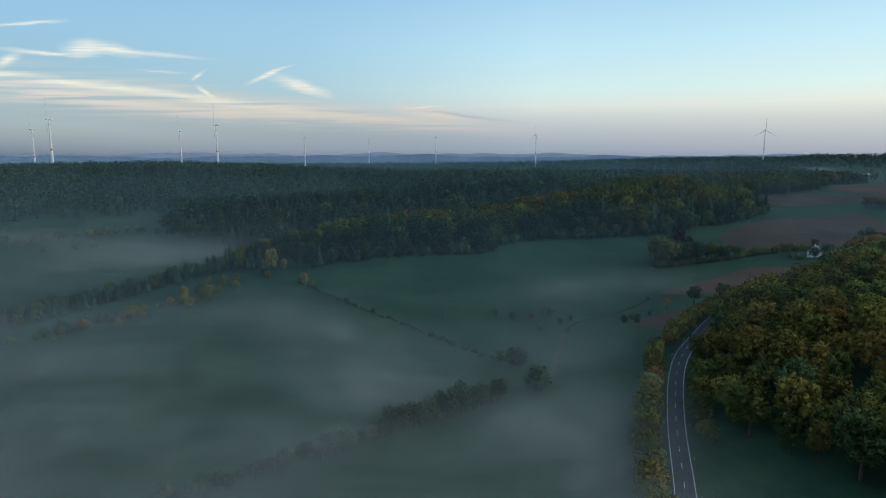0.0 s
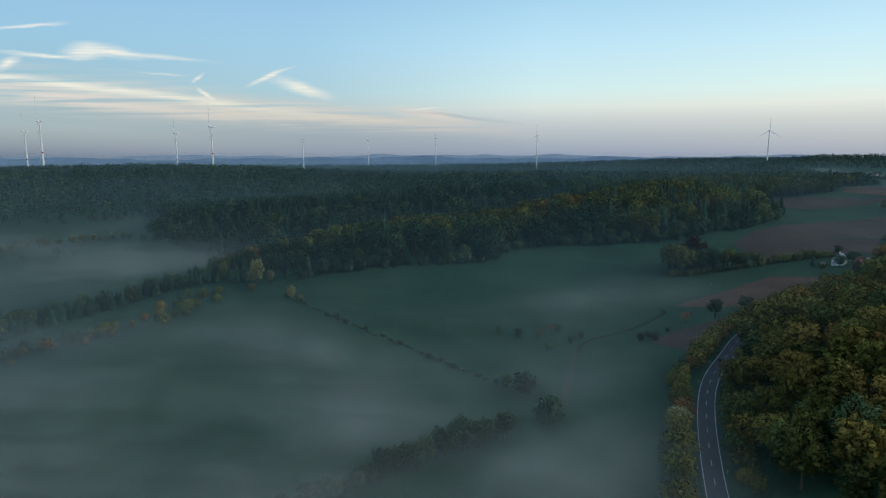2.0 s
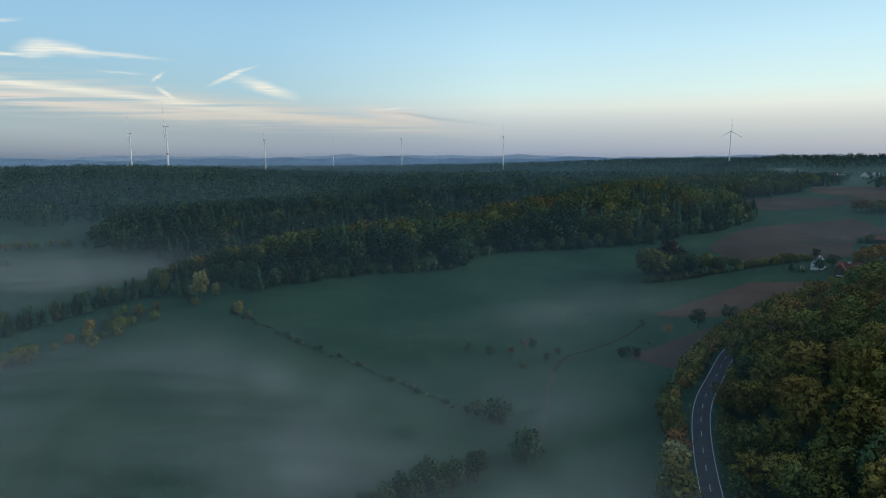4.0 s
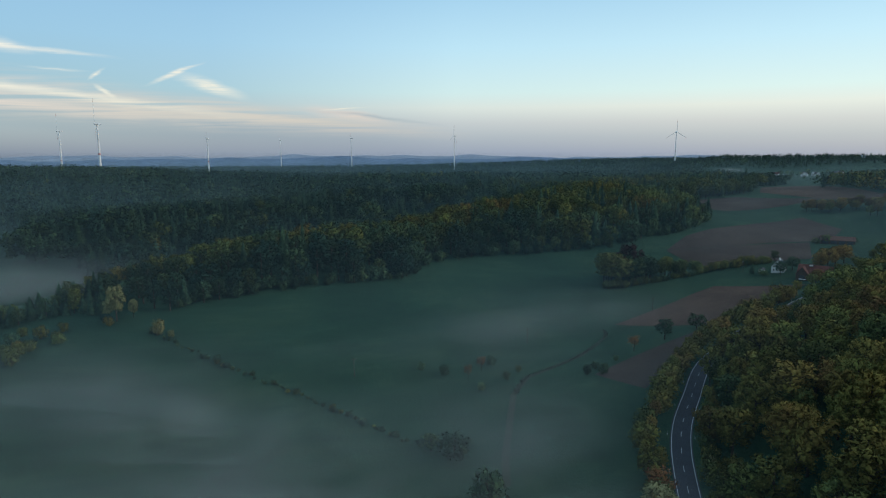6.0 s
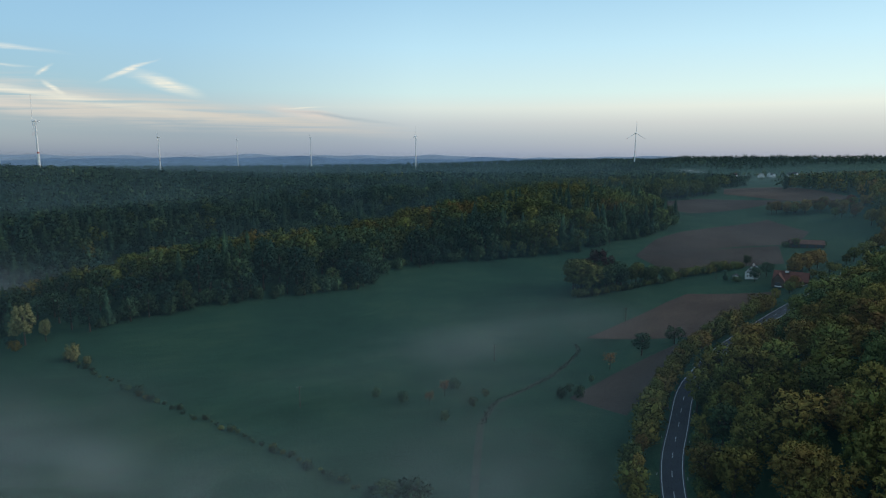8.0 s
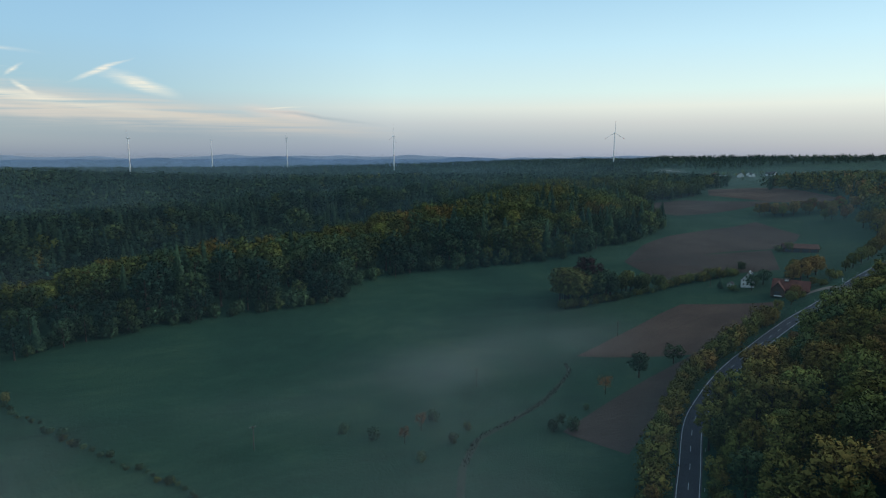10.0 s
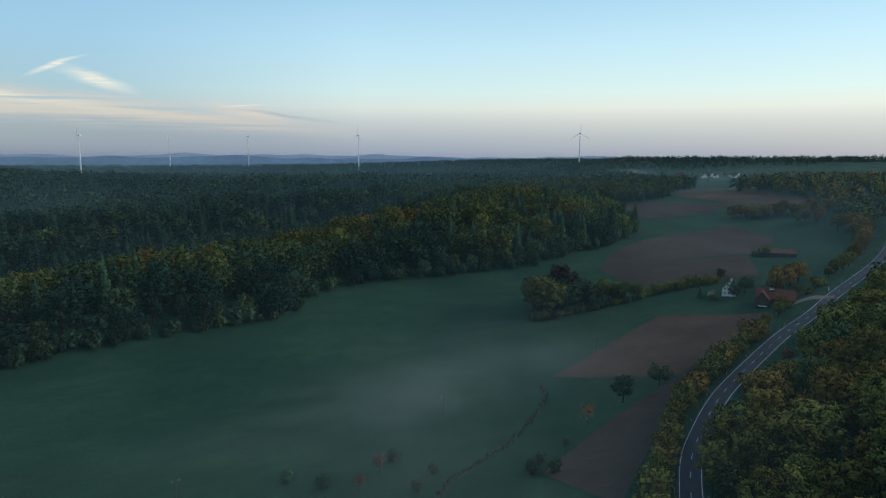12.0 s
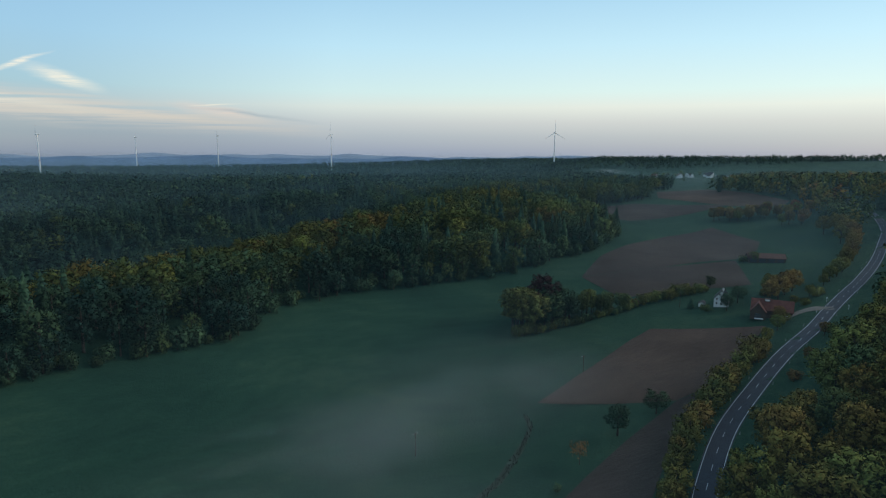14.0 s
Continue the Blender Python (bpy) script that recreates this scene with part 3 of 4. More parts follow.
def woodland():
    # the wood beside the road, tree by tree
    xs, ys, rng = scatter(80, 330, 60, 470, 10.8, 11)
    ok = inside(xs, ys, EAST_WOOD)
    xs, ys = xs[ok], ys[ok]
    near = (ys > 135) & (ys < 420) & (xs - (ys - 150) * 0.42 < 205)
    order = np.nonzero(near)[0]
    order = order[np.argsort((xs - ys * 0.42)[order])][:300]
    hue_of = lambda x, y: 0.53 + 0.09 * math.sin(x * 0.05 + y * 0.031) + rng.normal(0, 0.10)
    for i in order:
        e = max(0.0, 1 - (xs[i] - (80 + (ys[i] - 200) * 0.45)) / 22)
        h = rng.uniform(16, 26) - 5.0 * min(1, e)
        plant("fine", xs[i], ys[i], h, hue_of(xs[i], ys[i]), "broadleaf_tree", "olive green autumn broadleaf tree in the roadside wood", group="trees of the roadside wood", wide=rng.uniform(0.95, 1.3))
    rest = np.ones(len(xs), bool)
    rest[order] = False
    x2, y2, r2 = scatter(330, 900, 60, 1000, 11, 12)
    x3, y3, r3 = scatter(900, 1500, 500, 1500, 15, 13)
    x2, y2 = np.concatenate([x2, x3, ]), np.concatenate([y2, y3])
    ok = inside(x2, y2, EAST_WOOD) & (y2 > x2 * 0.45)
    xs, ys = np.concatenate([xs[rest], x2[ok]]), np.concatenate([ys[rest], y2[ok]])
    ok = off_road(xs, ys)
    xs, ys = xs[ok], ys[ok]
    r4 = np.random.default_rng(21)
    hues = 0.45 + 0.15 * np.sin(xs * 0.03 + ys * 0.02) + r4.normal(0, 0.13, len(xs))
    pick = r4.integers(0, 6, len(xs))
    con = (r4.random(len(xs)) < 0.16)
    pick[con] = 6
    hues[con] = 0.08
    far = np.hypot(xs, ys) > 620
    shapes = [broad_crown(200 + k, 10, 2.6, 13, 26, 0.30, SMALL, 0.06) for k in range(3)] + [broad_crown(210 + k, 10, 2.8, 7, 12, 0.5, SMALL, 0.06) for k in range(3)] + [spruce_crown(220, 10, 1.8, 9, 6)]
    pick = np.where(con, 6, np.where(far, 3 + pick % 3, pick % 3))
    joined_wood("east_wood", xs, ys, r4.uniform(15, 25, len(xs)), np.clip(hues, 0, 1), shapes, pick, "mixed autumn woodland on the hillside above the road")

    # the big wood: a front row of single trees, then the mass
    xs, ys, rng = scatter(-420, 620, 300, 1000, 11.2, 14)
    ok = inside(xs, ys, BIG_WOOD)
    xs, ys = xs[ok], ys[ok]
    e = np.array(EDGE[:12], float)
    dist = np.full(len(xs), 1e9)
    for a, b in zip(e, e[1:]):
        t = np.clip(((xs - a[0]) * (b - a)[0] + (ys - a[1]) * (b - a)[1]) / ((b - a) @ (b - a)), 0, 1)
        dist = np.minimum(dist, np.hypot(xs - a[0] - t * (b - a)[0], ys - a[1] - t * (b - a)[1]))
    warm = np.clip((dist - 40) / 40, 0, 1) * np.clip((150 - dist) / 60, 0, 1)
    stand = np.sin(xs * 0.047 + 1.3 * np.sin(ys * 0.031)) * np.cos(ys * 0.052 + 0.9 * np.sin(xs * 0.027))
    base = np.where(xs < 150, 0.10 + np.where(xs < 0, 0.46, 0.56) * warm, 0.28 + 0.18 * warm)
    hues = base + 0.12 * stand + rng.normal(0, 0.10, len(xs)) + 0.3 * (rng.random(len(xs)) < 0.02)
    share = np.where(xs > 150, 0.26, 0.05) + 0.25 * (dist > 120) - 0.3 * stand
    con = (rng.random(len(xs)) < share) & ~((dist < 30) & (xs < 170) & (rng.random(len(xs)) < 0.85))
    hues[con] = 0.05 + rng.random(con.sum()) * 0.10
    hs = np.where(con, rng.uniform(18, 31, len(xs)), rng.uniform(17, 29, len(xs))) + 3 * warm - np.where(dist < 10, 5, 0)
    hs = hs * np.where(ys < 650, 0.45 + 0.55 * np.clip((xs + 185) / 115, 0, 1), 1.0)
    front = np.argsort(dist + 40.0 * (ys > 760) + 60 * (xs < -150))[:300]
    for i in front:
        if con[i]:
            plant("spruce", xs[i], ys[i], hs[i], hues[i], "spruce", "dark green spruce at the edge of the wood", group="front row of the big wood")
        else:
            plant("wood", xs[i], ys[i], hs[i], hues[i], "beech_tree", "broadleaf tree turning yellow at the meadow's edge", group="front row of the big wood", wide=rng.uniform(1.0, 1.4))
    # leafy skirts of the wood along the meadow
    for x, y in along([(a - 3, b + 4) for a, b in EDGE[1:12]], 3.3, 55, 4.5)[0]:
        if rng.random() < 0.85:
            plant("bush", x, y, rng.uniform(5, 11), rng.normal(0.16, 0.09), "edge_shrub", "leafy shrub skirting the edge of the wood", "shrub", "skirt of the big wood", rng.uniform(0.75, 1.1))
    rest = np.ones(len(xs), bool)
    rest[front] = False
    shapes = [broad_crown(300 + k, 10, 2.6, 20, 40, 0.19, SMALL, 0.2) for k in range(4)] + [broad_crown(310 + k, 10, 2.7, 10, 26, 0.30, SMALL, 0.25) for k in range(3)] + \
             [spruce_crown(320 + k, 10, 1.7 + 0.2 * k, 10, 7) for k in range(3)]
    deep = dist > 170
    pick = np.where(con, 7 + rng.integers(0, 3, len(xs)), np.where(deep, 4 + rng.integers(0, 3, len(xs)), rng.integers(0, 4, len(xs))))
    joined_wood("big_wood", xs[rest], ys[rest], hs[rest], np.clip(hues, 0, 1)[rest], shapes, pick[rest], "dense mixed wood of spruce and rusty broadleaf trees", np.where(con, 1.15, rng.uniform(1.0, 1.4, len(xs)))[rest])

    # the far woods, thinning into clumps with distance
    parts = [scatter(-1500, 1100, 1000, 1500, 12, 15), scatter(-2300, 2300, 1500, 2400, 20, 16), scatter(-4000, 4000, 2400, 4000, 36, 17), scatter(-1500, -420, 300, 1000, 12, 18)]
    xs, ys = np.concatenate([p[0] for p in parts]), np.concatenate([p[1] for p in parts])
    size = np.concatenate([np.full(len(p[0]), s) for p, s in zip(parts, (1.0, 1.35, 2.0, 1.0))])
    ok = inside(xs, ys, BIG_WOOD) & (np.abs(xs) < ys * 1.05 + 250) & ~inside(xs, ys, [(800, 1240), (960, 1900), (1450, 1950), (1330, 1500), (1080, 1300)]) & ~((np.hypot(xs - 600, ys - 1750) < 150) & (ys < 1800)) & (np.hypot(xs - 1170, ys - 2010) > 95)
    xs, ys, size = xs[ok], ys[ok], size[ok]
    rng = np.random.default_rng(31)
    con = rng.random(len(xs)) < 0.45
    hues = np.where(con, 0.04 + rng.random(len(xs)) * 0.08, 0.12 + 0.10 * np.sin(xs * 0.011 + 1) * np.cos(ys * 0.009) + rng.normal(0, 0.06, len(xs)) + 0.3 * (rng.random(len(xs)) < 0.02))
    shapes = [broad_crown(400 + k, 10, 2.7, 4, 5, 0.8, SMALL, 0.25) for k in range(3)] + [spruce_crown(410 + k, 10, 1.8, 5, 5) for k in range(2)]
    pick = np.where(con, 3 + rng.integers(0, 2, len(xs)), rng.integers(0, 3, len(xs)))
    joined_wood("far_woods", xs, ys, rng.uniform(16, 24, len(xs)), np.clip(hues, 0, 1), shapes, pick, "endless mixed woods on the plateau", size * rng.uniform(0.9, 1.3, len(xs)))


def along(line, gap, seed, jitter):
    p = smooth_line(line, gap)
    r = np.random.default_rng(seed)
    return p + r.uniform(-jitter, jitter, p.shape), r


def hedges_and_trees():
    # shrubs between road and fields
    pts, r = along([(52, 150), (62, 195), (72, 225), (80, 248), (90, 276), (100, 297), (112, 315), (130, 338), (148, 360), (170, 382), (197, 403), (222, 418), (262, 442)], 5.0, 41, 1.6)
    for k, (x, y) in enumerate(pts):
        plant("bush" if k % 3 else "fine", x, y, r.uniform(6.5, 11.5), r.normal(0.57, 0.09), "roadside_shrub", "yellowing broadleaf shrub along the road bank", "shrub", "roadside hedge", 1.0)
    for x, y, h, hue in ((262, 418, 6, 0.8), (242, 406, 4, 0.85), (292, 437, 7, 0.78), (300, 441, 4, 0.3), (325, 486, 6, 0.6), (345, 494, 7, 0.55), (370, 507, 8, 0.55), (382, 513, 9, 0.5), (397, 521, 10, 0.5), (410, 528, 9, 0.55), (423, 537, 11, 0.6), (437, 547, 11, 0.66), (452, 557, 12, 0.72), (466, 568, 12, 0.7), (480, 578, 13, 0.75), (495, 590, 13, 0.78), (508, 602, 14, 0.78), (518, 616, 14, 0.7), (528, 632, 15, 0.65), (500, 606, 13, 0.6), (520, 640, 14, 0.66), (330, 512, 5, 0.5)):
        plant("fine" if h > 5 else "bush", x, y, h * (1.35 if h > 8 else 1.15), hue, "roadside_tree", "small ochre tree beside the asphalt road", "tree", "trees along the upper road", 1.3)
    # undergrowth between the road and the roadside wood
    pts, r = along([(88, 208), (95, 232), (104, 258), (113, 278), (124, 298), (138, 318), (152, 334), (172, 350)], 4.0, 46, 2.0)
    for x, y in pts:
        plant("bush", x, y, r.uniform(4, 8.5), r.normal(0.48, 0.1), "verge_shrub", "olive brown shrub at the foot of the roadside wood", "shrub", "undergrowth of the roadside wood", 0.9)
    # pale willow and a lime-coloured shrub by the bend
    plant("fine", 80, 248, 11, 0.42, "willow", "pale silvery willow on the road bank", wide=1.8, pale=0.6)
    plant("bush", 106, 266, 7, 0.48, "lime_shrub", "bright yellow-green shrub on the road verge", "shrub", wide=0.6, pale=0.35)
    # ditch hedge through the meadow
    pts, r = along([(-113, 410), (-69, 376), (-34, 354), (-4, 331), (20, 309)], 3.2, 42, 1.3)
    for x, y in pts:
        plant("bush", x, y, r.uniform(1.0, 3.0), r.normal(0.24, 0.13), "hedge_shrub", "low hedge shrub in the misty meadow", "shrub", "meadow hedge", 1.2)
    # row of trees by the brook
    pts, r = along([(-100, 172), (-70, 196), (-44, 218), (-15, 240), (16, 261)], 3.4, 43, 2.4)
    for x, y in pts:
        plant("fine", x, y, r.uniform(10, 16) * (0.5 + 0.5 * min(1.0, max(0.0, (x + 75) / 80))), r.normal(0.2, 0.06), "brookside_tree", "dark alder tree in a row along the misty brook", "tree", "row of trees by the brook", 1.2)
    plant("bush", 34, 270, 14, 0.14, "round_tree", "large round dark green tree standing in mist", wide=0.8)
    plant("bush", 28, 303, 11, 0.16, "round_tree", "broad dark tree at the end of the hedge", wide=0.95)
    plant("fine", 20, 309, 8, 0.28, "round_tree", "low dark tree at the end of the hedge", wide=1.4)
    # pale poplar and shrubs at the wood's corner
    for x, y, h, hue in ((-136, 429, 22, 0.5), (-128, 431, 12, 0.45), (-142, 433, 11, 0.45)):
        plant("fine", x, y, h, hue, "poplar", "pale yellow poplar at the corner of the wood", "tree", "poplars at the corner of the wood", 0.85, 0.42)
    for x, y, h, hue in ((-108, 408, 9, 0.66), (-101, 404, 5, 0.5), (-112, 411, 4, 0.5)):
        plant("bush", x, y, h, hue, "yellow_shrub", "yellow shrub at the head of the hedge", "shrub", "", 0.7, 0.3)
    # tail of the wood
    for shift in (0, 9, 18):
        pts, r = along([(-345 - shift, 318 + shift), (-300 - shift, 355 + shift), (-270 - shift, 384 + shift), (-245 - shift * 0.7, 412 + shift), (-215, 438 + shift), (-185, 450 + shift), (-150, 442 + shift)], 5.0, 44 + shift, 2.5)
        for x, y in pts:
            if r.random() < 0.75:
                plant("spruce", x, y, r.uniform(7, 14), 0.08, "young_spruce", "dark young spruce in a strip above the mist", "tree", "spruce strip", 1.5)
            else:
                plant("wood", x, y, r.uniform(9, 14), r.normal(0.35, 0.1), "strip_tree", "small broadleaf tree in the strip above the mist", "tree", "spruce strip", 1.2)
    pts, r = along([(-250, 335), (-215, 362), (-185, 395), (-150, 418), (-160, 405), (-195, 372), (-225, 345), (-240, 330)], 5.5, 45, 17)
    for x, y in pts:
        plant("bush", x, y, r.uniform(4, 8), r.normal(0.42, 0.16), "thicket_shrub", "rusty shrub of a thicket drowned in mist", "shrub", "misty thicket", 0.9)
    # single trees in the fields
    plant("fine", 159, 406, 13.5, 0.12, "field_tree", "dark green fruit tree at the field's edge", wide=1.45)
    plant("fine", 182, 414.5, 11, 0.22, "field_tree", "round dark fruit tree beside the ploughed field", wide=1.5)
    plant("sparse", 136, 393.5, 9, 0.9, "bare_tree", "thin half-bare reddish tree in the meadow", wide=1.0)
    for x, y, h, hue in ((107, 373, 4.5, 0.2), (101, 367, 6, 0.15), (121, 381, 3.5, 0.25), (108, 364, 6.5, 0.22), (52, 381, 8, 0.95), (44, 372, 7, 0.92), (58, 388, 6, 0.2), (33, 376, 5.5, 0.2), (22, 381, 5, 0.2), (62, 369, 5, 0.3), (48, 359, 4.5, 0.3), (70, 378, 4, 0.4)):
        plant("sparse" if hue > 0.8 else "bush", x, y, h, hue, "meadow_shrub", "single shrub standing in the misty meadow", "shrub", "shrubs of the wet meadow", 0.8)
    # copse and its hedge
    rr = random.Random(8)
    for k in range(44):
        t = rr.random()
        x, y = 179 + 71 * t + rr.uniform(-4, 4), 533 + 6 * t + rr.uniform(-2, 20) * (1.05 - t)
        h = rr.uniform(21, 29) * (1.0 - 0.6 * t)
        hue = 0.55 if t < 0.2 else (0.2 if t < 0.6 else 0.38) + rr.uniform(-0.1, 0.14)
        plant("fine", x, y, h, hue, "copse_tree", "broadleaf tree of a small field copse", "tree", "field copse", 1.05)
    for x, y, h in ((180, 536, 29), (187, 534, 25), (176, 541, 27)):
        plant("fine", x, y, h, 0.52, "copse_tree", "tall yellowing tree at the end of the copse", "tree", "field copse", 1.2, 0.12)
    for k in range(26):
        t = k / 25
        plant("bush", 174 + 76 * t, 530 + 7 * t + rr.uniform(-1.5, 1.5), rr.uniform(4, 8) * (1.1 - 0.4 * t), rr.uniform(0.2, 0.5), "copse_shrub", "leafy shrub at the foot of the field copse", "shrub", "field copse", 0.9)
    plant("fine", 197, 545, 32, 1.25, "copper_beech", "tall dark purple copper beech rising from the copse", wide=1.45)
    pts, r = along([(250, 539), (270, 541), (290, 541), (312, 540)], 3.2, 47, 1.2)
    for k, (x, y) in enumerate(pts):
        plant("bush", x, y, r.uniform(5, 9), 0.95 if k == 3 else r.normal(0.45, 0.1), "hedge_shrub", "garden hedge shrub behind the farmhouse", "shrub", "farm hedge", 0.9)
    # belts beyond the upper fields
    for line, seed in (([(496, 748), (525, 747), (547, 735), (567, 718), (584, 705)], 48), ([(505, 738), (535, 728), (560, 712)], 52), ([(528, 692), (542, 678)], 49)):
        pts, r = along(line, 6, seed, 3.5)
        for x, y in pts:
            plant("fine", x, y, r.uniform(10, 17), r.normal(0.74, 0.12), "orchard_tree", "rusty orchard tree between the upper meadows", "tree", "upper orchard", 1.3)
    for line, seed in (([(395, 880), (450, 893), (500, 905), (540, 925)], 50), ([(420, 895), (480, 915), (545, 945)], 53), ([(400, 868), (460, 882), (520, 898)], 54)):
        pts, r = along(line, 8, seed, 4)
        for x, y in pts:
            plant("wood", x, y, r.uniform(16, 23), r.normal(0.36, 0.08), "belt_tree", "broadleaf tree of the belt behind the dark field", "tree", "far tree belt", 1.3)
    # far left valley
    for x, y, h in ((-411, 648, 13), (-400, 660, 12), (-432, 625, 8), (-362, 728, 10)):
        plant("wood", x, y, h, 0.25, "valley_tree", "lone round tree in the misty side valley", "tree", "lone valley trees", 1.6)
    pts, r = along([(-600, 690), (-540, 675), (-500, 668), (-476, 676), (-464, 712), (-430, 737), (-385, 752)], 5.5, 51, 5)
    for x, y in pts:
        plant("wood", x, y, r.uniform(6, 11), r.normal(0.42, 0.15), "valley_tree", "low tree of a line across the side valley", "tree", "valley tree line", 1.6)


# Wind turbines
def turbine(x, y, hub, blade, face, spin):
    z = h1(x, y)
    t = new("wind_turbine")
    t.matrix_basis = pose(x, y, z, 0, 0, face)
    H = hub - z
    part("tower", rod(2.9, 1.5, H - 1.5, (0, 0, 0), 16), STEEL, t, "white tapered steel tower")
    part("tower_band", rod(2.32, 2.28, 3.0, (0, 0, H * 0.42), 16), RED, t, "red warning band")
    part("nacelle", box((4.2, 11, 4.2), (0, 2.5, H), 0.7), STEEL, t)
    b = bmesh.new()
    bmesh.ops.create_uvsphere(b, u_segments=12, v_segments=8, radius=2.1, matrix=Matrix.Translation((0, -4.2, H)) @ Matrix.Diagonal((1, 1.3, 1, 1)))
    part("hub", b, STEEL, t)
    for k in range(3):
        a = radians(spin + 120 * k)
        m = Matrix.Translation((0, -4.6, H)) @ Matrix.Rotation(a, 4, "Y")
        for nm, mat, s0, s1 in (("blade", STEEL, 0.02, 0.82), ("blade_tip", RED, 0.82, 1.0)):
            b, rings = bmesh.new(), []
            for q in range(6):
                s = s0 + (s1 - s0) * q / 5
                c = blade * (0.022 + 0.03 * min(1, s / 0.2)) * (1 - 0.8 * max(0, s - 0.2) / 0.8)
                th = c * 0.22 + 0.1
                rings.append([b.verts.new(m @ Vector((px * c, py * th, 1.0 + s * blade))) for px, py in ((-0.3, 0), (0.1, 0.6), (0.7, 0), (0.1, -0.6))])
            for r1, r2 in zip(rings, rings[1:]):
                for i in range(4):
                    b.faces.new((r1[i], r1[(i + 1) % 4], r2[(i + 1) % 4], r2[i]))
            b.faces.new(rings[0][::-1])
            b.faces.new(rings[-1])
            part(nm, b, mat, t, "red blade tip" if nm == "blade_tip" else "")
    tagged(t, "tall white wind turbine rising from the woods", "wind turbine", "wind farm")


for x, y, hub, bl, face, spin in ((-925, 1419, 163, 52, -57, 2), (-1233, 1816, 154, 50, -56, 1), (-603, 1579, 157, 54, -69, 3), (-901, 2051, 156, 50, -66, 0), (-624, 2616, 148, 50, -74, 60),
                                  (-554, 4113, 171, 50, -80, 60), (-104, 3699, 176, 50, -86, 60), (430, 3289, 179, 56, -75, 8), (1350, 2750, 185, 52, -6, 0)):
    turbine(x, y, hub, bl, face, spin)


# Buildings
def gabled(t, w, l, wall_h, rise, wall_mat, roof_mat, at=(0, 0), over=0.5, names=("wall", "roof"), turn=0.0):
    """Walls with gables along the local y axis and two thick roof slopes."""
    b = bmesh.new()
    x0, y0 = 0.0, 0.0
    place = Matrix.Translation((at[0], at[1], 0)) @ Matrix.Rotation(radians(turn), 4, "Z")
    pts = [(-w / 2, 0), (w / 2, 0), (w / 2, wall_h), (0, wall_h + rise), (-w / 2, wall_h)]
    rows = [[b.verts.new((x0 + px, y0 + s * l / 2, pz - (0.8 if pz == 0 else 0))) for px, pz in pts] for s in (-1, 1)]
    b.faces.new(rows[0])
    b.faces.new(rows[1][::-1])
    for i in range(5):
        b.faces.new((rows[0][i], rows[1][i], rows[1][(i + 1) % 5], rows[0][(i + 1) % 5]))
    bmesh.ops.recalc_face_normals(b, faces=b.faces)
    b.transform(place)
    part(names[0], b, wall_mat, t)
    slope = math.atan2(rise, w / 2)
    sl = math.hypot(rise, w / 2) + over
    for s in (-1, 1):
        b = bmesh.new()
        m = Matrix.Translation((x0, y0, wall_h + rise + 0.12)) @ Matrix.Rotation(s * slope, 4, "Y") @ Matrix.Translation((s * sl / 2, 0, 0)) @ Matrix.Diagonal((sl, l + 2 * over, 0.22, 1))
        bmesh.ops.create_cube(b, size=1, matrix=place @ m)
        part(names[1], b, roof_mat, t)


def window(t, x, y, z, w, h, face):
    """A window on a wall that faces along -y (0) or +x (90), with its frame."""
    m = Matrix.Translation((x, y, z)) @ Matrix.Rotation(radians(face), 4, "Z")
    b = box((w + 0.24, 0.12, h + 0.24))
    b.transform(m)
    fr = part("window", b, TIMBER, t, "dark framed window")
    b = box((w, 0.06, h), (0, -0.06, 0))
    b.transform(m)
    part("pane", b, PANE, fr)


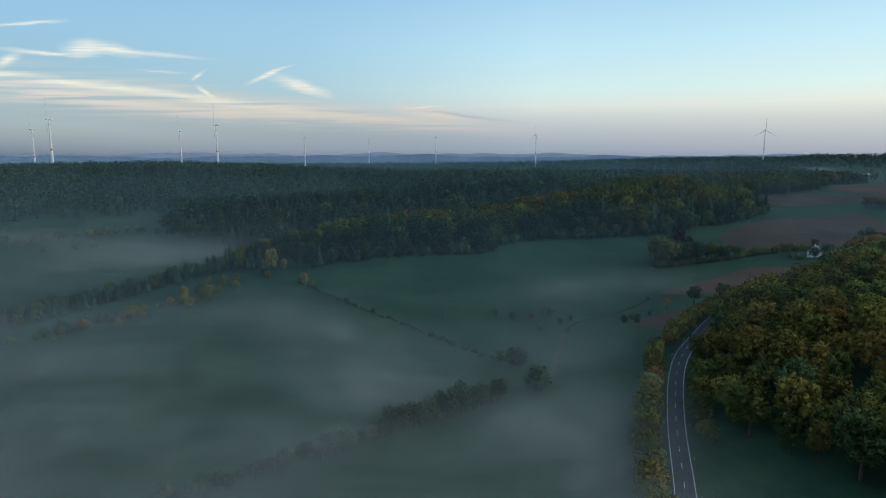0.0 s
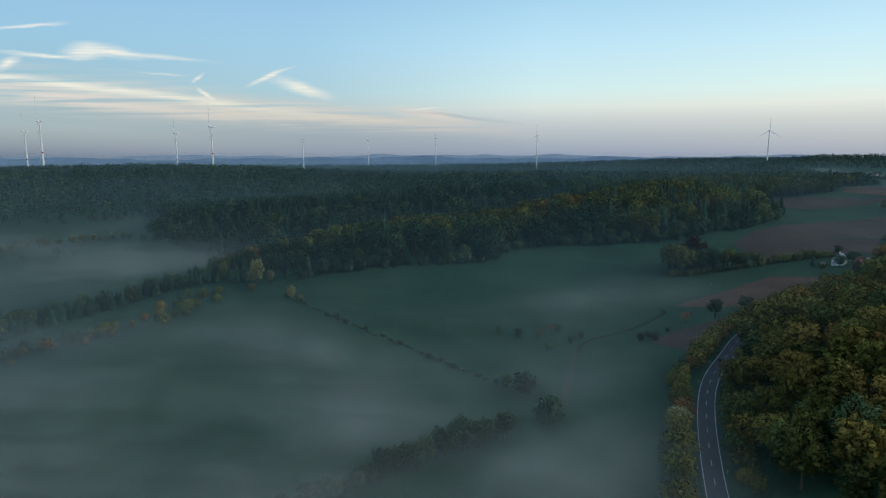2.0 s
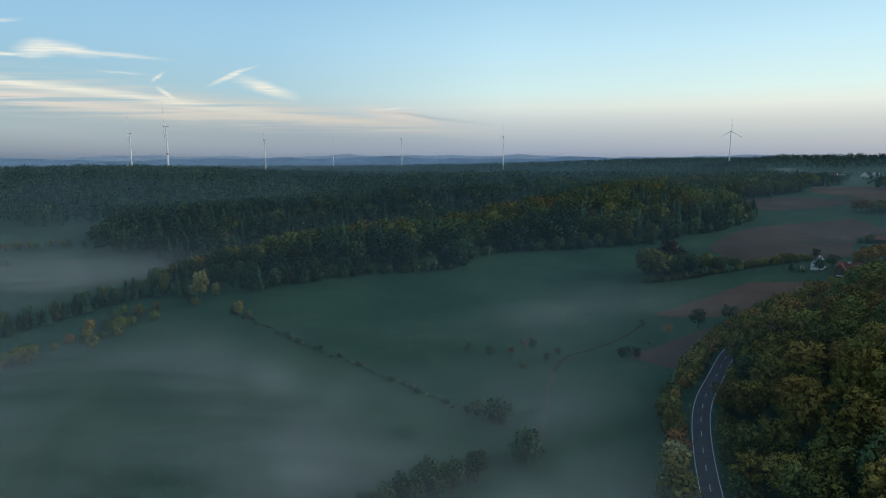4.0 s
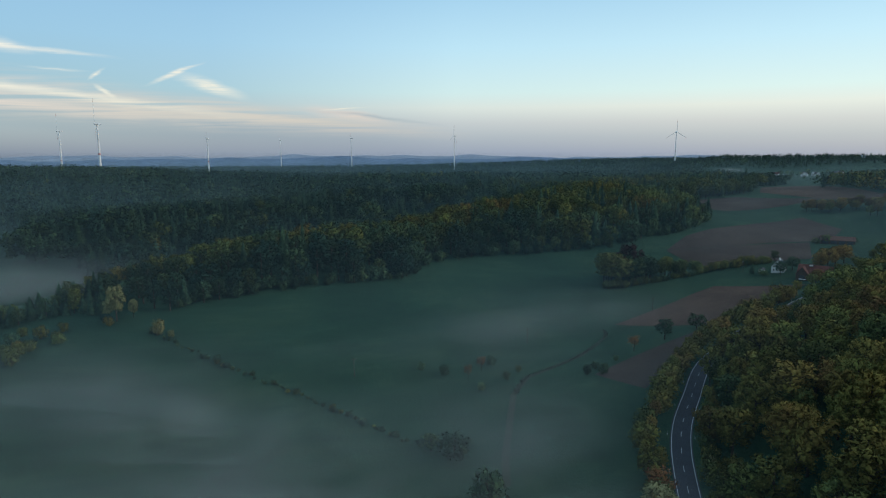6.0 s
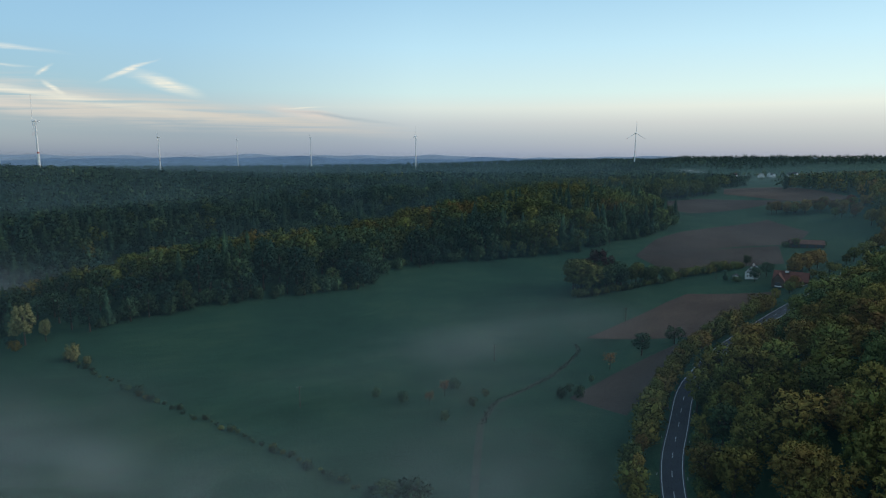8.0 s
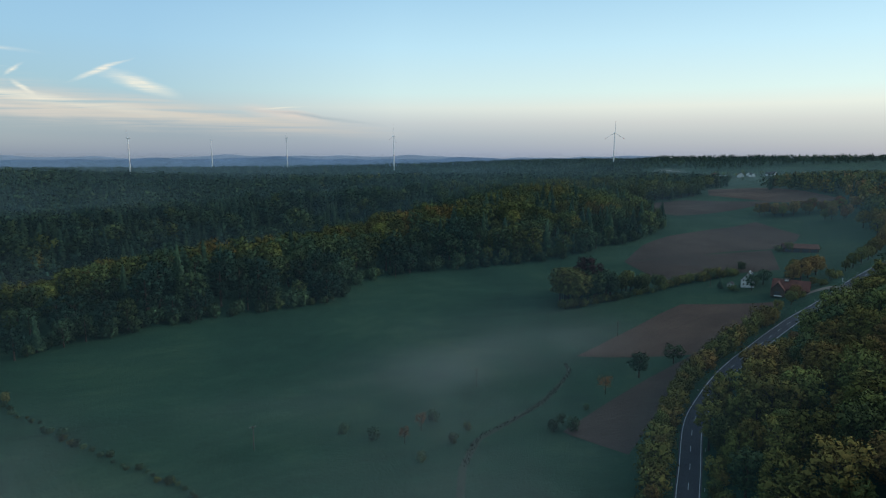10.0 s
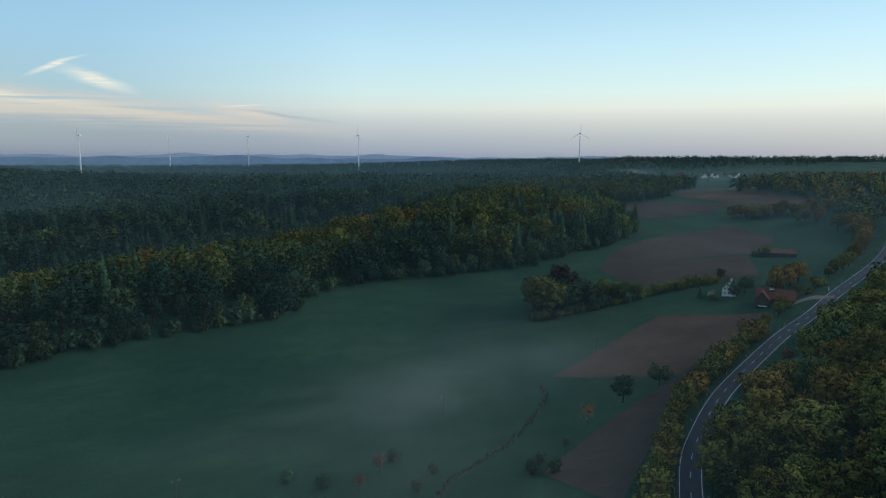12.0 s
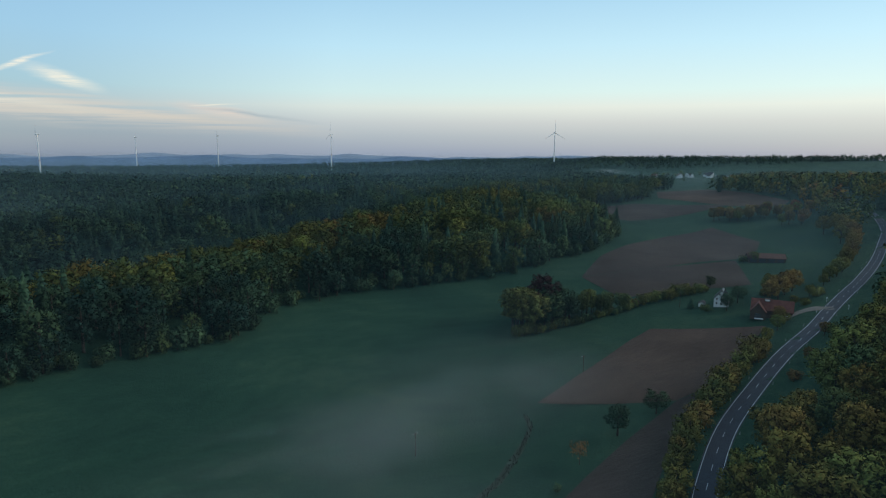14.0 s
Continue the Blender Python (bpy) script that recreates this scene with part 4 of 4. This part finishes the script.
def farm():
    house = new("farmhouse")
    house.matrix_basis = pose(301, 515, h1(301, 515), 0, 0, -46)
    gabled(house, 8.0, 10.5, 4.4, 4.9, PLASTER, ROOF_DARK)
    for px, pz in ((-2.4, 1.6), (0, 1.6), (2.4, 1.6), (-2.4, 4.3), (0, 4.3), (2.4, 4.3), (-1.0, 7.0), (1.0, 7.0)):
        window(house, px, -5.27, pz, 0.55, 0.85, 0)
    part("chimney", box((0.8, 0.8, 2.2), (0.6, -2.0, 9.4), 0.05), PLASTER, house, "white chimney")
    for k in range(3):
        b = bmesh.new()
        sl = math.atan2(4.9, 4.0)
        m = Matrix.Translation((0, -3.4 + 3.4 * k, 9.55)) @ Matrix.Rotation(sl, 4, "Y") @ Matrix.Translation((3.4, 0, 0.12)) @ Matrix.Diagonal((4.2, 3.2, 0.08, 1))
        bmesh.ops.create_cube(b, size=1, matrix=m)
        part("solar_panel", b, PANEL, house, "blue-black solar panel")
    tagged(house, "white gabled farmhouse with dark tiled roof", "house")
    shed = new("garden_shed")
    shed.matrix_basis = pose(291, 520, h1(291, 520), 0, 0, -50)
    gabled(shed, 3.2, 4.5, 2.0, 1.0, PLASTER, ROOF_DARK)
    tagged(shed, "small white outbuilding beside the farmhouse", "shed")
    barn = new("barn")
    barn.matrix_basis = pose(304, 480.5, h1(302, 478) - 0.2, 0, 0, 44)
    gabled(barn, 11, 20, 4.0, 5.0, TIMBER, ROOF_RED)
    gabled(barn, 7.5, 12, 3.6, 4.6, TIMBER, ROOF_RED, (-3.2, 6.6), names=("wing_wall", "wing_roof"), turn=90)
    # Doorways are solid dark slabs, the shade inside put into their colour
    part("barn_door", box((0.2, 4.0, 3.2), (-5.6, -2.5, 1.6)), DARK, barn, "dark slab painting the shade inside a barn doorway")
    part("barn_door", box((0.2, 3.0, 2.6), (-9.3, 6.6, 1.3)), DARK, barn, "dark slab painting the shade inside a barn doorway")
    part("dormer", box((2.4, 3.0, 1.5), (-1.0, 2.5, 8.9), 0.1), TIMBER, barn, "small roof dormer")
    part("dormer_window", box((0.1, 2.2, 0.9), (-2.25, 2.5, 8.9)), PLASTER, barn, "white dormer front")
    part("lean_to", box((2.6, 3.4, 2.2), (-6.6, -8.6, 1.0), 0.08), PLASTER, barn, "white lean-to annex")
    part("bench", box((0.5, 4.2, 0.5), (-11.0, 6.0, 0.2), 0.05), PLASTER, barn, "pale low wall")
    tagged(barn, "long timber barn with weathered red tiled roof", "barn")
    hall = new("field_barn")
    hall.matrix_basis = pose(410, 593, h1(410, 593), 0, 0, 58)
    gabled(hall, 10, 26, 3.4, 3.0, TIMBER, ROOF_OLD)
    # Each bay is a dark slab on the wall that paints its inner shade
    for k in range(4):
        part("doorway", box((0.2, 4.6, 2.8), (-5.1, -9.5 + k * 6.3, 1.4)), DARK, hall, "dark slab painting the shade inside an open bay")
    tagged(hall, "low open field barn with red roof", "barn")
    for x, y, h, hue, sort in ((294.5, 503.5, 10, 0.1, "fine"), (309, 511, 10, 0.15, "fine"), (283, 520, 7, 0.08, "spruce"), (286, 511, 4, 0.35, "bush"), (298.5, 470.5, 8, 0.84, "fine"), (290, 462, 9, 0.68, "fine"), (283, 456, 8, 0.45, "fine"), (299, 467, 4, 0.5, "bush"),
                               (330, 502, 14, 0.77, "fine"), (340, 507, 14, 0.77, "fine"), (350, 511, 13, 0.77, "fine"), (322, 500, 13, 0.77, "fine"), (337, 515, 12, 0.55, "fine"), (326, 480, 4, 0.5, "bush"), (345, 490, 5, 0.55, "bush"),
                               (400, 594, 8, 0.4, "fine"), (394, 598, 5, 0.4, "bush"), (424, 592, 5, 0.3, "bush"), (318, 545, 8, 0.3, "fine")):
        plant(sort, x, y, h * 1.2, hue, "farm_tree", "autumn fruit tree beside the farm buildings" if sort != "bush" else "garden shrub beside the farm buildings", "tree" if sort != "bush" else "shrub", "farm trees", 1.35)
    patch("farm_drive", [(331, 466), (322, 471), (312, 474), (300, 474)], [(327, 462), (318, 465), (310, 467), (302, 467)], VERGE, "pale gravel drive from the road to the barn", 0.2, 3, "drive")
    patch("field_track", [(348, 603), (370, 606), (394, 607)], [(350, 600), (371, 602.5), (393, 604)], GRASS, "grassy track between the ploughed fields", 0.45, 2, "track")


def village():
    r = random.Random(4)
    for k, (x, y) in enumerate(((1150, 1640), (1172, 1662), (1200, 1655), (1188, 1690), (1240, 1720), (1010, 1610), (1085, 1660), (1290, 1700), (1330, 1730), (930, 1560), (1215, 1600))):
        t = new("village_house")
        t.matrix_basis = pose(x, y, h1(x, y), 0, 0, r.uniform(-50, 50))
        gabled(t, 10, 14, 6, 5, PLASTER, ROOF_RED if k % 3 == 0 else ROOF_DARK)
        window(t, -2, -7.02, 2, 1.2, 1.5, 0)
        window(t, 2, -7.02, 2, 1.2, 1.5, 0)
        tagged(t, "white village house with pitched roof", "house", "village houses")
    for k in range(26):
        x, y = (870 + r.random() * 130, 1330 + r.random() * 250) if k % 2 else (1120 + r.random() * 230, 1690 + r.random() * 120)
        plant("wood", x, y, r.uniform(10, 17), r.uniform(0.2, 0.5), "village_tree", "dark tree among the village meadows", "tree", "village trees", 1.4)


def roadside():
    for k in range(10, len(fine) - 20, 25):
        d = fine[k + 1] - fine[k]
        d /= np.linalg.norm(d)
        for s in (1, -1):
            x, y = fine[k] + np.array([-d[1], d[0]]) * s * 4.6
            t = new("marker_post")
            t.matrix_basis = pose(x, y, h1(x, y), 0, 0, math.degrees(math.atan2(d[1], d[0])))
            part("post", box((0.12, 0.14, 1.05), (0, 0, 0.5), 0.02), LINE, t)
            part("black_band", box((0.126, 0.146, 0.22), (0, 0, 0.8)), DARK, t, "black reflector band")
            tagged(t, "white roadside marker post with black band", "marker post", "marker posts")
    for x, y in ((205.5, 388.5), (333, 459), (335, 474)):
        t = new("road_sign")
        t.matrix_basis = pose(x, y, h1(x, y), 0, 0, -40)
        part("pole", rod(0.05, 0.05, 2.9, seg=8), STEEL, t)
        b = bmesh.new()
        bmesh.ops.create_cone(b, cap_ends=True, segments=20, radius1=0.32, radius2=0.32, depth=0.04, matrix=Matrix.Translation((0, -0.07, 2.6)) @ Matrix.Rotation(radians(90), 4, "X"))
        part("sign_plate", b, STEEL, t, "round white sign plate")
        tagged(t, "round traffic sign on a grey steel pole", "road sign")
    for x, y, turn in ((-10, 372, 20), (85, 420, 20), (184, 474, 20), (279, 525, 20)):
        t = new("utility_pole")
        t.matrix_basis = pose(x, y, h1(x, y), 0, 0, turn)
        part("pole", rod(0.17, 0.11, 9.5, (0, 0, -0.5), 8), TIMBER, t)
        part("crossarm", box((2.4, 0.14, 0.16), (0, 0.14, 8.4), 0.02), TIMBER, t)
        for s in (-1, 0, 1):
            part("insulator", rod(0.06, 0.04, 0.22, (s * 1.05, 0.14, 8.48), 8), STEEL, t)
        tagged(t, "wooden utility pole standing in the meadow", "utility pole", "meadow poles")


def reeds():
    """The ditch that winds through the meadow, grown with tufts."""
    line, r = along([(138, 441), (134, 428), (122, 412), (107, 395), (88, 381), (72, 370), (62, 352)], 0.22, 61, 1.1)
    n = len(line)
    z = height(line[:, 0], line[:, 1])
    hgt, a = r.uniform(0.5, 1.3, n), r.uniform(0, 6.28, n)
    w = 0.22
    v = np.stack([np.c_[line[:, 0] - np.cos(a) * w, line[:, 1] - np.sin(a) * w, z - 0.05], np.c_[line[:, 0] + np.cos(a) * w, line[:, 1] + np.sin(a) * w, z - 0.05],
                  np.c_[line[:, 0] + r.uniform(-0.4, 0.4, n), line[:, 1] + r.uniform(-0.4, 0.4, n), z + hgt]], 1).reshape(-1, 3)
    ob = new("ditch_reeds", mesh_from("ditch_reeds", v, np.arange(3 * n).reshape(-1, 3), REED))
    tagged(ob, "dark reeds and tall grass lining the ditch", "reeds", kind="stuff")
    patch("ditch", [(137, 441), (133, 428), (121, 413), (106, 396), (87, 382), (71, 371), (60, 352), (53, 328), (45, 300), (41, 280)], [(139, 441), (135, 428), (123, 411), (108, 394), (89, 380), (73, 369), (63, 352), (56, 328), (48, 300), (44, 280)], REED, "dark wet ditch winding through the meadow", 0.12, 2, "ditch")


# Distance: two lines of hills where the land ends, haze painted into their colours
def haze_tinted_hills(name, radius, base, rise, seed, mat, label):
    r = random.Random(seed)
    ph = [r.uniform(0, 6.28) for _ in range(6)]
    n = 360
    v, f = [], []
    for k in range(n + 1):
        a = radians(-100 + 200 * k / n)
        s = sum(math.sin(a * q + p) / w for q, p, w in zip((7, 13, 23, 41, 71, 117), ph, (3.2, 2.6, 2.3, 2.6, 4, 6)))
        h = base + rise * max(0.0, 0.45 + 0.4 * s)
        for d, z in ((-90, 0), (0, h), (120, 0)):
            v.append((math.sin(a) * (radius + d), math.cos(a) * (radius + d), z))
    for k in range(n):
        for j in range(2):
            f.append((k * 3 + j, k * 3 + 3 + j, k * 3 + 4 + j, k * 3 + 1 + j))
    ob = new(name, mesh_from(name, v, f, mat, True))
    tagged(ob, label, "hills", kind="structure")


haze_tinted_hills("backdrop", 4350, 46, 28, 3, HILL_HAZE_A, "wooded hills on the horizon, tinted blue for haze")
haze_tinted_hills("backdrop", 4550, 58, 30, 7, HILL_HAZE_B, "hills along the far horizon, tinted paler blue for haze")


# Mist: thin level layers over the low ground, and tinted sheets painting haze before the distance
def mist_layers():
    xs, ys = np.arange(-1300, 420, 14.0), np.arange(-300, 1000, 14.0)
    X, Y = np.meshgrid(xs, ys)
    Z = height(X, Y)
    i = np.arange(X.size).reshape(X.shape)
    f = np.stack([i[:-1, :-1], i[:-1, 1:], i[1:, 1:], i[1:, :-1]], -1).reshape(-1, 4)
    west = 1 / (1 + np.exp((X + 40) / 50))
    south = 1 / (1 + np.exp((Y - 315 - 0.25 * X) / 28))
    valley = 1 / (1 + np.exp((X + 235 + 75 * np.clip((470 - Y) / 60, 0, 1)) / 22))
    swirl = np.exp(-(((X - 58) / 90) ** 2 + ((Y - 445) / 58) ** 2)) + 0.28 * np.exp(-(((X - 10) / 70) ** 2 + ((Y - 415) / 36) ** 2))
    slope = np.exp(-(((X + 130) / 75) ** 2 + ((Y - 340) / 60) ** 2))
    amount = 0.01 + (0.22 + 0.24 * west) * south + 0.5 * valley + 0.40 * swirl + 0.04 * west + 0.5 * slope
    amount *= 1 / (1 + np.exp((X - 105 + 0.12 * (330 - Y) * (Y < 330)) / 15))
    amount += 0.42 * np.exp(-((X - 150) / 62) ** 2 - ((Y - 488) / 48) ** 2)
    edge = np.clip((X + 1290) / 150, 0, 1) * np.clip((990 - Y) / 80, 0, 1) * np.clip((Y + 290) / 120, 0, 1)
    for level, k in ((-15.0, 0.60), (-11.0, 0.50), (-7.0, 0.46), (-2.5, 0.42), (2.5, 0.34), (8.0, 0.22)):
        depth = level - Z
        thick = np.clip(depth / 5.0, 0, 1) ** 1.3 * amount * edge * k * (1.0 if level < -6 else 0.3 + 0.7 * np.clip(west + 0.8 * swirl, 0, 1)) * (1.0 if level < 0 else np.clip(0.6 * valley + slope, 0, 1))
        lift = 0.8 * np.sin(X * 0.021 + level) + 0.8 * np.cos(Y * 0.017 - level)
        keep = (thick.ravel()[f] > 0.002).any(1)
        ob = new("mist_layer", mesh_from("mist_layer", np.stack([X.ravel(), Y.ravel(), (level + lift).ravel()], 1), f[keep], MIST, True, thick=thick.ravel()))
        tagged(ob, "thin pale morning mist lying in the valley", "mist", "mist layers", "stuff")


def village_mist():
    """Bright pools of mist in the meadows round the village."""
    for x0, y0, w, d, up in ((1060, 1475, 70, 45, 3), (1290, 1640, 60, 50, 3), (1170, 2010, 55, 75, 3), (1130, 1740, 90, 40, 2)):
        x, y = np.meshgrid(np.linspace(-1, 1, 17), np.linspace(-1, 1, 17))
        X, Y = x0 + x * w, y0 + y * d
        Z = height(X, Y) + up + 0.6 * np.sin(X * 0.05)
        i = np.arange(X.size).reshape(X.shape)
        f = np.stack([i[:-1, :-1], i[:-1, 1:], i[1:, 1:], i[1:, :-1]], -1).reshape(-1, 4)
        thick = 1.3 * np.clip(1.1 - np.hypot(x, y), 0, 1)
        ob = new("mist_pool", mesh_from("mist_pool", np.stack([X, Y, Z], -1).reshape(-1, 3), f, MIST, True, thick=thick.ravel()))
        tagged(ob, "pale pool of mist in the village meadows", "mist", "mist pools", "stuff")


def mist_curtains():
    """Upright folds of the valley mist: the farther one looks along them, the thicker they are."""
    x = np.arange(-520, 110, 15.0)
    for k in range(14):
        zs = np.linspace(-27, 5 + 3 * math.sin(k * 1.7), 10)
        X, Zg = np.meshgrid(x, zs)
        Y = 128 + 15 * k + 7 * np.sin(X * 0.017 + k * 1.3) - 0.10 * X
        west = 1 / (1 + np.exp((X + 20) / 45))
        thick = (0.10 + 0.17 * west) * np.clip((zs[-1] - Zg) / 20, 0, 1) * np.clip((X + 515) / 120, 0, 1) * np.clip((95 - X) / 40, 0, 1)
        i = np.arange(X.size).reshape(X.shape)
        f = np.stack([i[:-1, :-1], i[:-1, 1:], i[1:, 1:], i[1:, :-1]], -1).reshape(-1, 4)
        ob = new("mist_curtain", mesh_from("mist_curtain", np.stack([X, Y, Zg], -1).reshape(-1, 3), f, MIST, True, thick=thick.ravel()))
        tagged(ob, "soft fold of morning mist over the meadow", "mist", "mist folds", "stuff")


def haze_layers():
    # Nested blue shells paint the haze: denser farther out, fading towards the top
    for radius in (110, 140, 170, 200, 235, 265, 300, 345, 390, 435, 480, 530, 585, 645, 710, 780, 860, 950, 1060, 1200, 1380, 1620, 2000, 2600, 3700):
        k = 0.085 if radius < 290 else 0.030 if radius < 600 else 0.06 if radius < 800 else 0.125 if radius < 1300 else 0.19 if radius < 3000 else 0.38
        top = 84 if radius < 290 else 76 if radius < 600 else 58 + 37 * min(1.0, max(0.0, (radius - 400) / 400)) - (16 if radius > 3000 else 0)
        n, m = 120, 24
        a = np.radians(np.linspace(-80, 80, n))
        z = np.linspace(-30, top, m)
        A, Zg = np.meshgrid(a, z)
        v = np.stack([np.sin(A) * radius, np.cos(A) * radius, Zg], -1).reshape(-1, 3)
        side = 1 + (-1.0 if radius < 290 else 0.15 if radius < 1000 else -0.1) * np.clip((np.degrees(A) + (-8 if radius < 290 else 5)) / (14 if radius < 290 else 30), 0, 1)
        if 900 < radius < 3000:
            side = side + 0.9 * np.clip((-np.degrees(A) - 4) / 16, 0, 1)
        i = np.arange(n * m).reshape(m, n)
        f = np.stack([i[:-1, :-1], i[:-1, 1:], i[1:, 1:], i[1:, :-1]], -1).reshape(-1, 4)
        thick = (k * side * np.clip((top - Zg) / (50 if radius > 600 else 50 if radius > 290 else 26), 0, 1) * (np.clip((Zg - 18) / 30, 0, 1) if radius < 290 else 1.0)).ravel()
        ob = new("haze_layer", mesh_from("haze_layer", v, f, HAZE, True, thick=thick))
        tagged(ob, "blue-tinted see-through shell standing in for morning haze before the far woods", "haze", "haze layers", "stuff")


def gully_mist():
    # Upright blue sheets paint haze between and behind the wooded ridges
    for shift, k, top in ((-8, 0.12, 20), (22, 0.13, 26), (215, 0.11, 50), (265, 0.12, 58)):
        line = smooth_line([(x, y + shift) for x, y in [(-470, 640)] + RIDGES[2][0] + [(170, 880), (300, 950)]], 12.0)
        m, n = 14, len(line)
        z = np.linspace(-32, top, m)
        v = np.concatenate([np.c_[line, np.full(n, q)] for q in z])
        ends = np.clip(np.minimum(np.arange(n), np.arange(n)[::-1]) / 14, 0, 1)
        thick = np.concatenate([k * ends * min(1.0, (top - q) / 34) for q in z])
        i = np.arange(n * m).reshape(m, n)
        f = np.stack([i[:-1, :-1], i[:-1, 1:], i[1:, 1:], i[1:, :-1]], -1).reshape(-1, 4)
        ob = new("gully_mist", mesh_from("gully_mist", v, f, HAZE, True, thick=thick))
        tagged(ob, "blue-tinted sheet standing in for haze in the wooded gully", "haze", "haze layers", "stuff")


woodland()
hedges_and_trees()
farm()
village()
roadside()
reeds()
mist_layers()
mist_curtains()
village_mist()
haze_layers()
gully_mist()
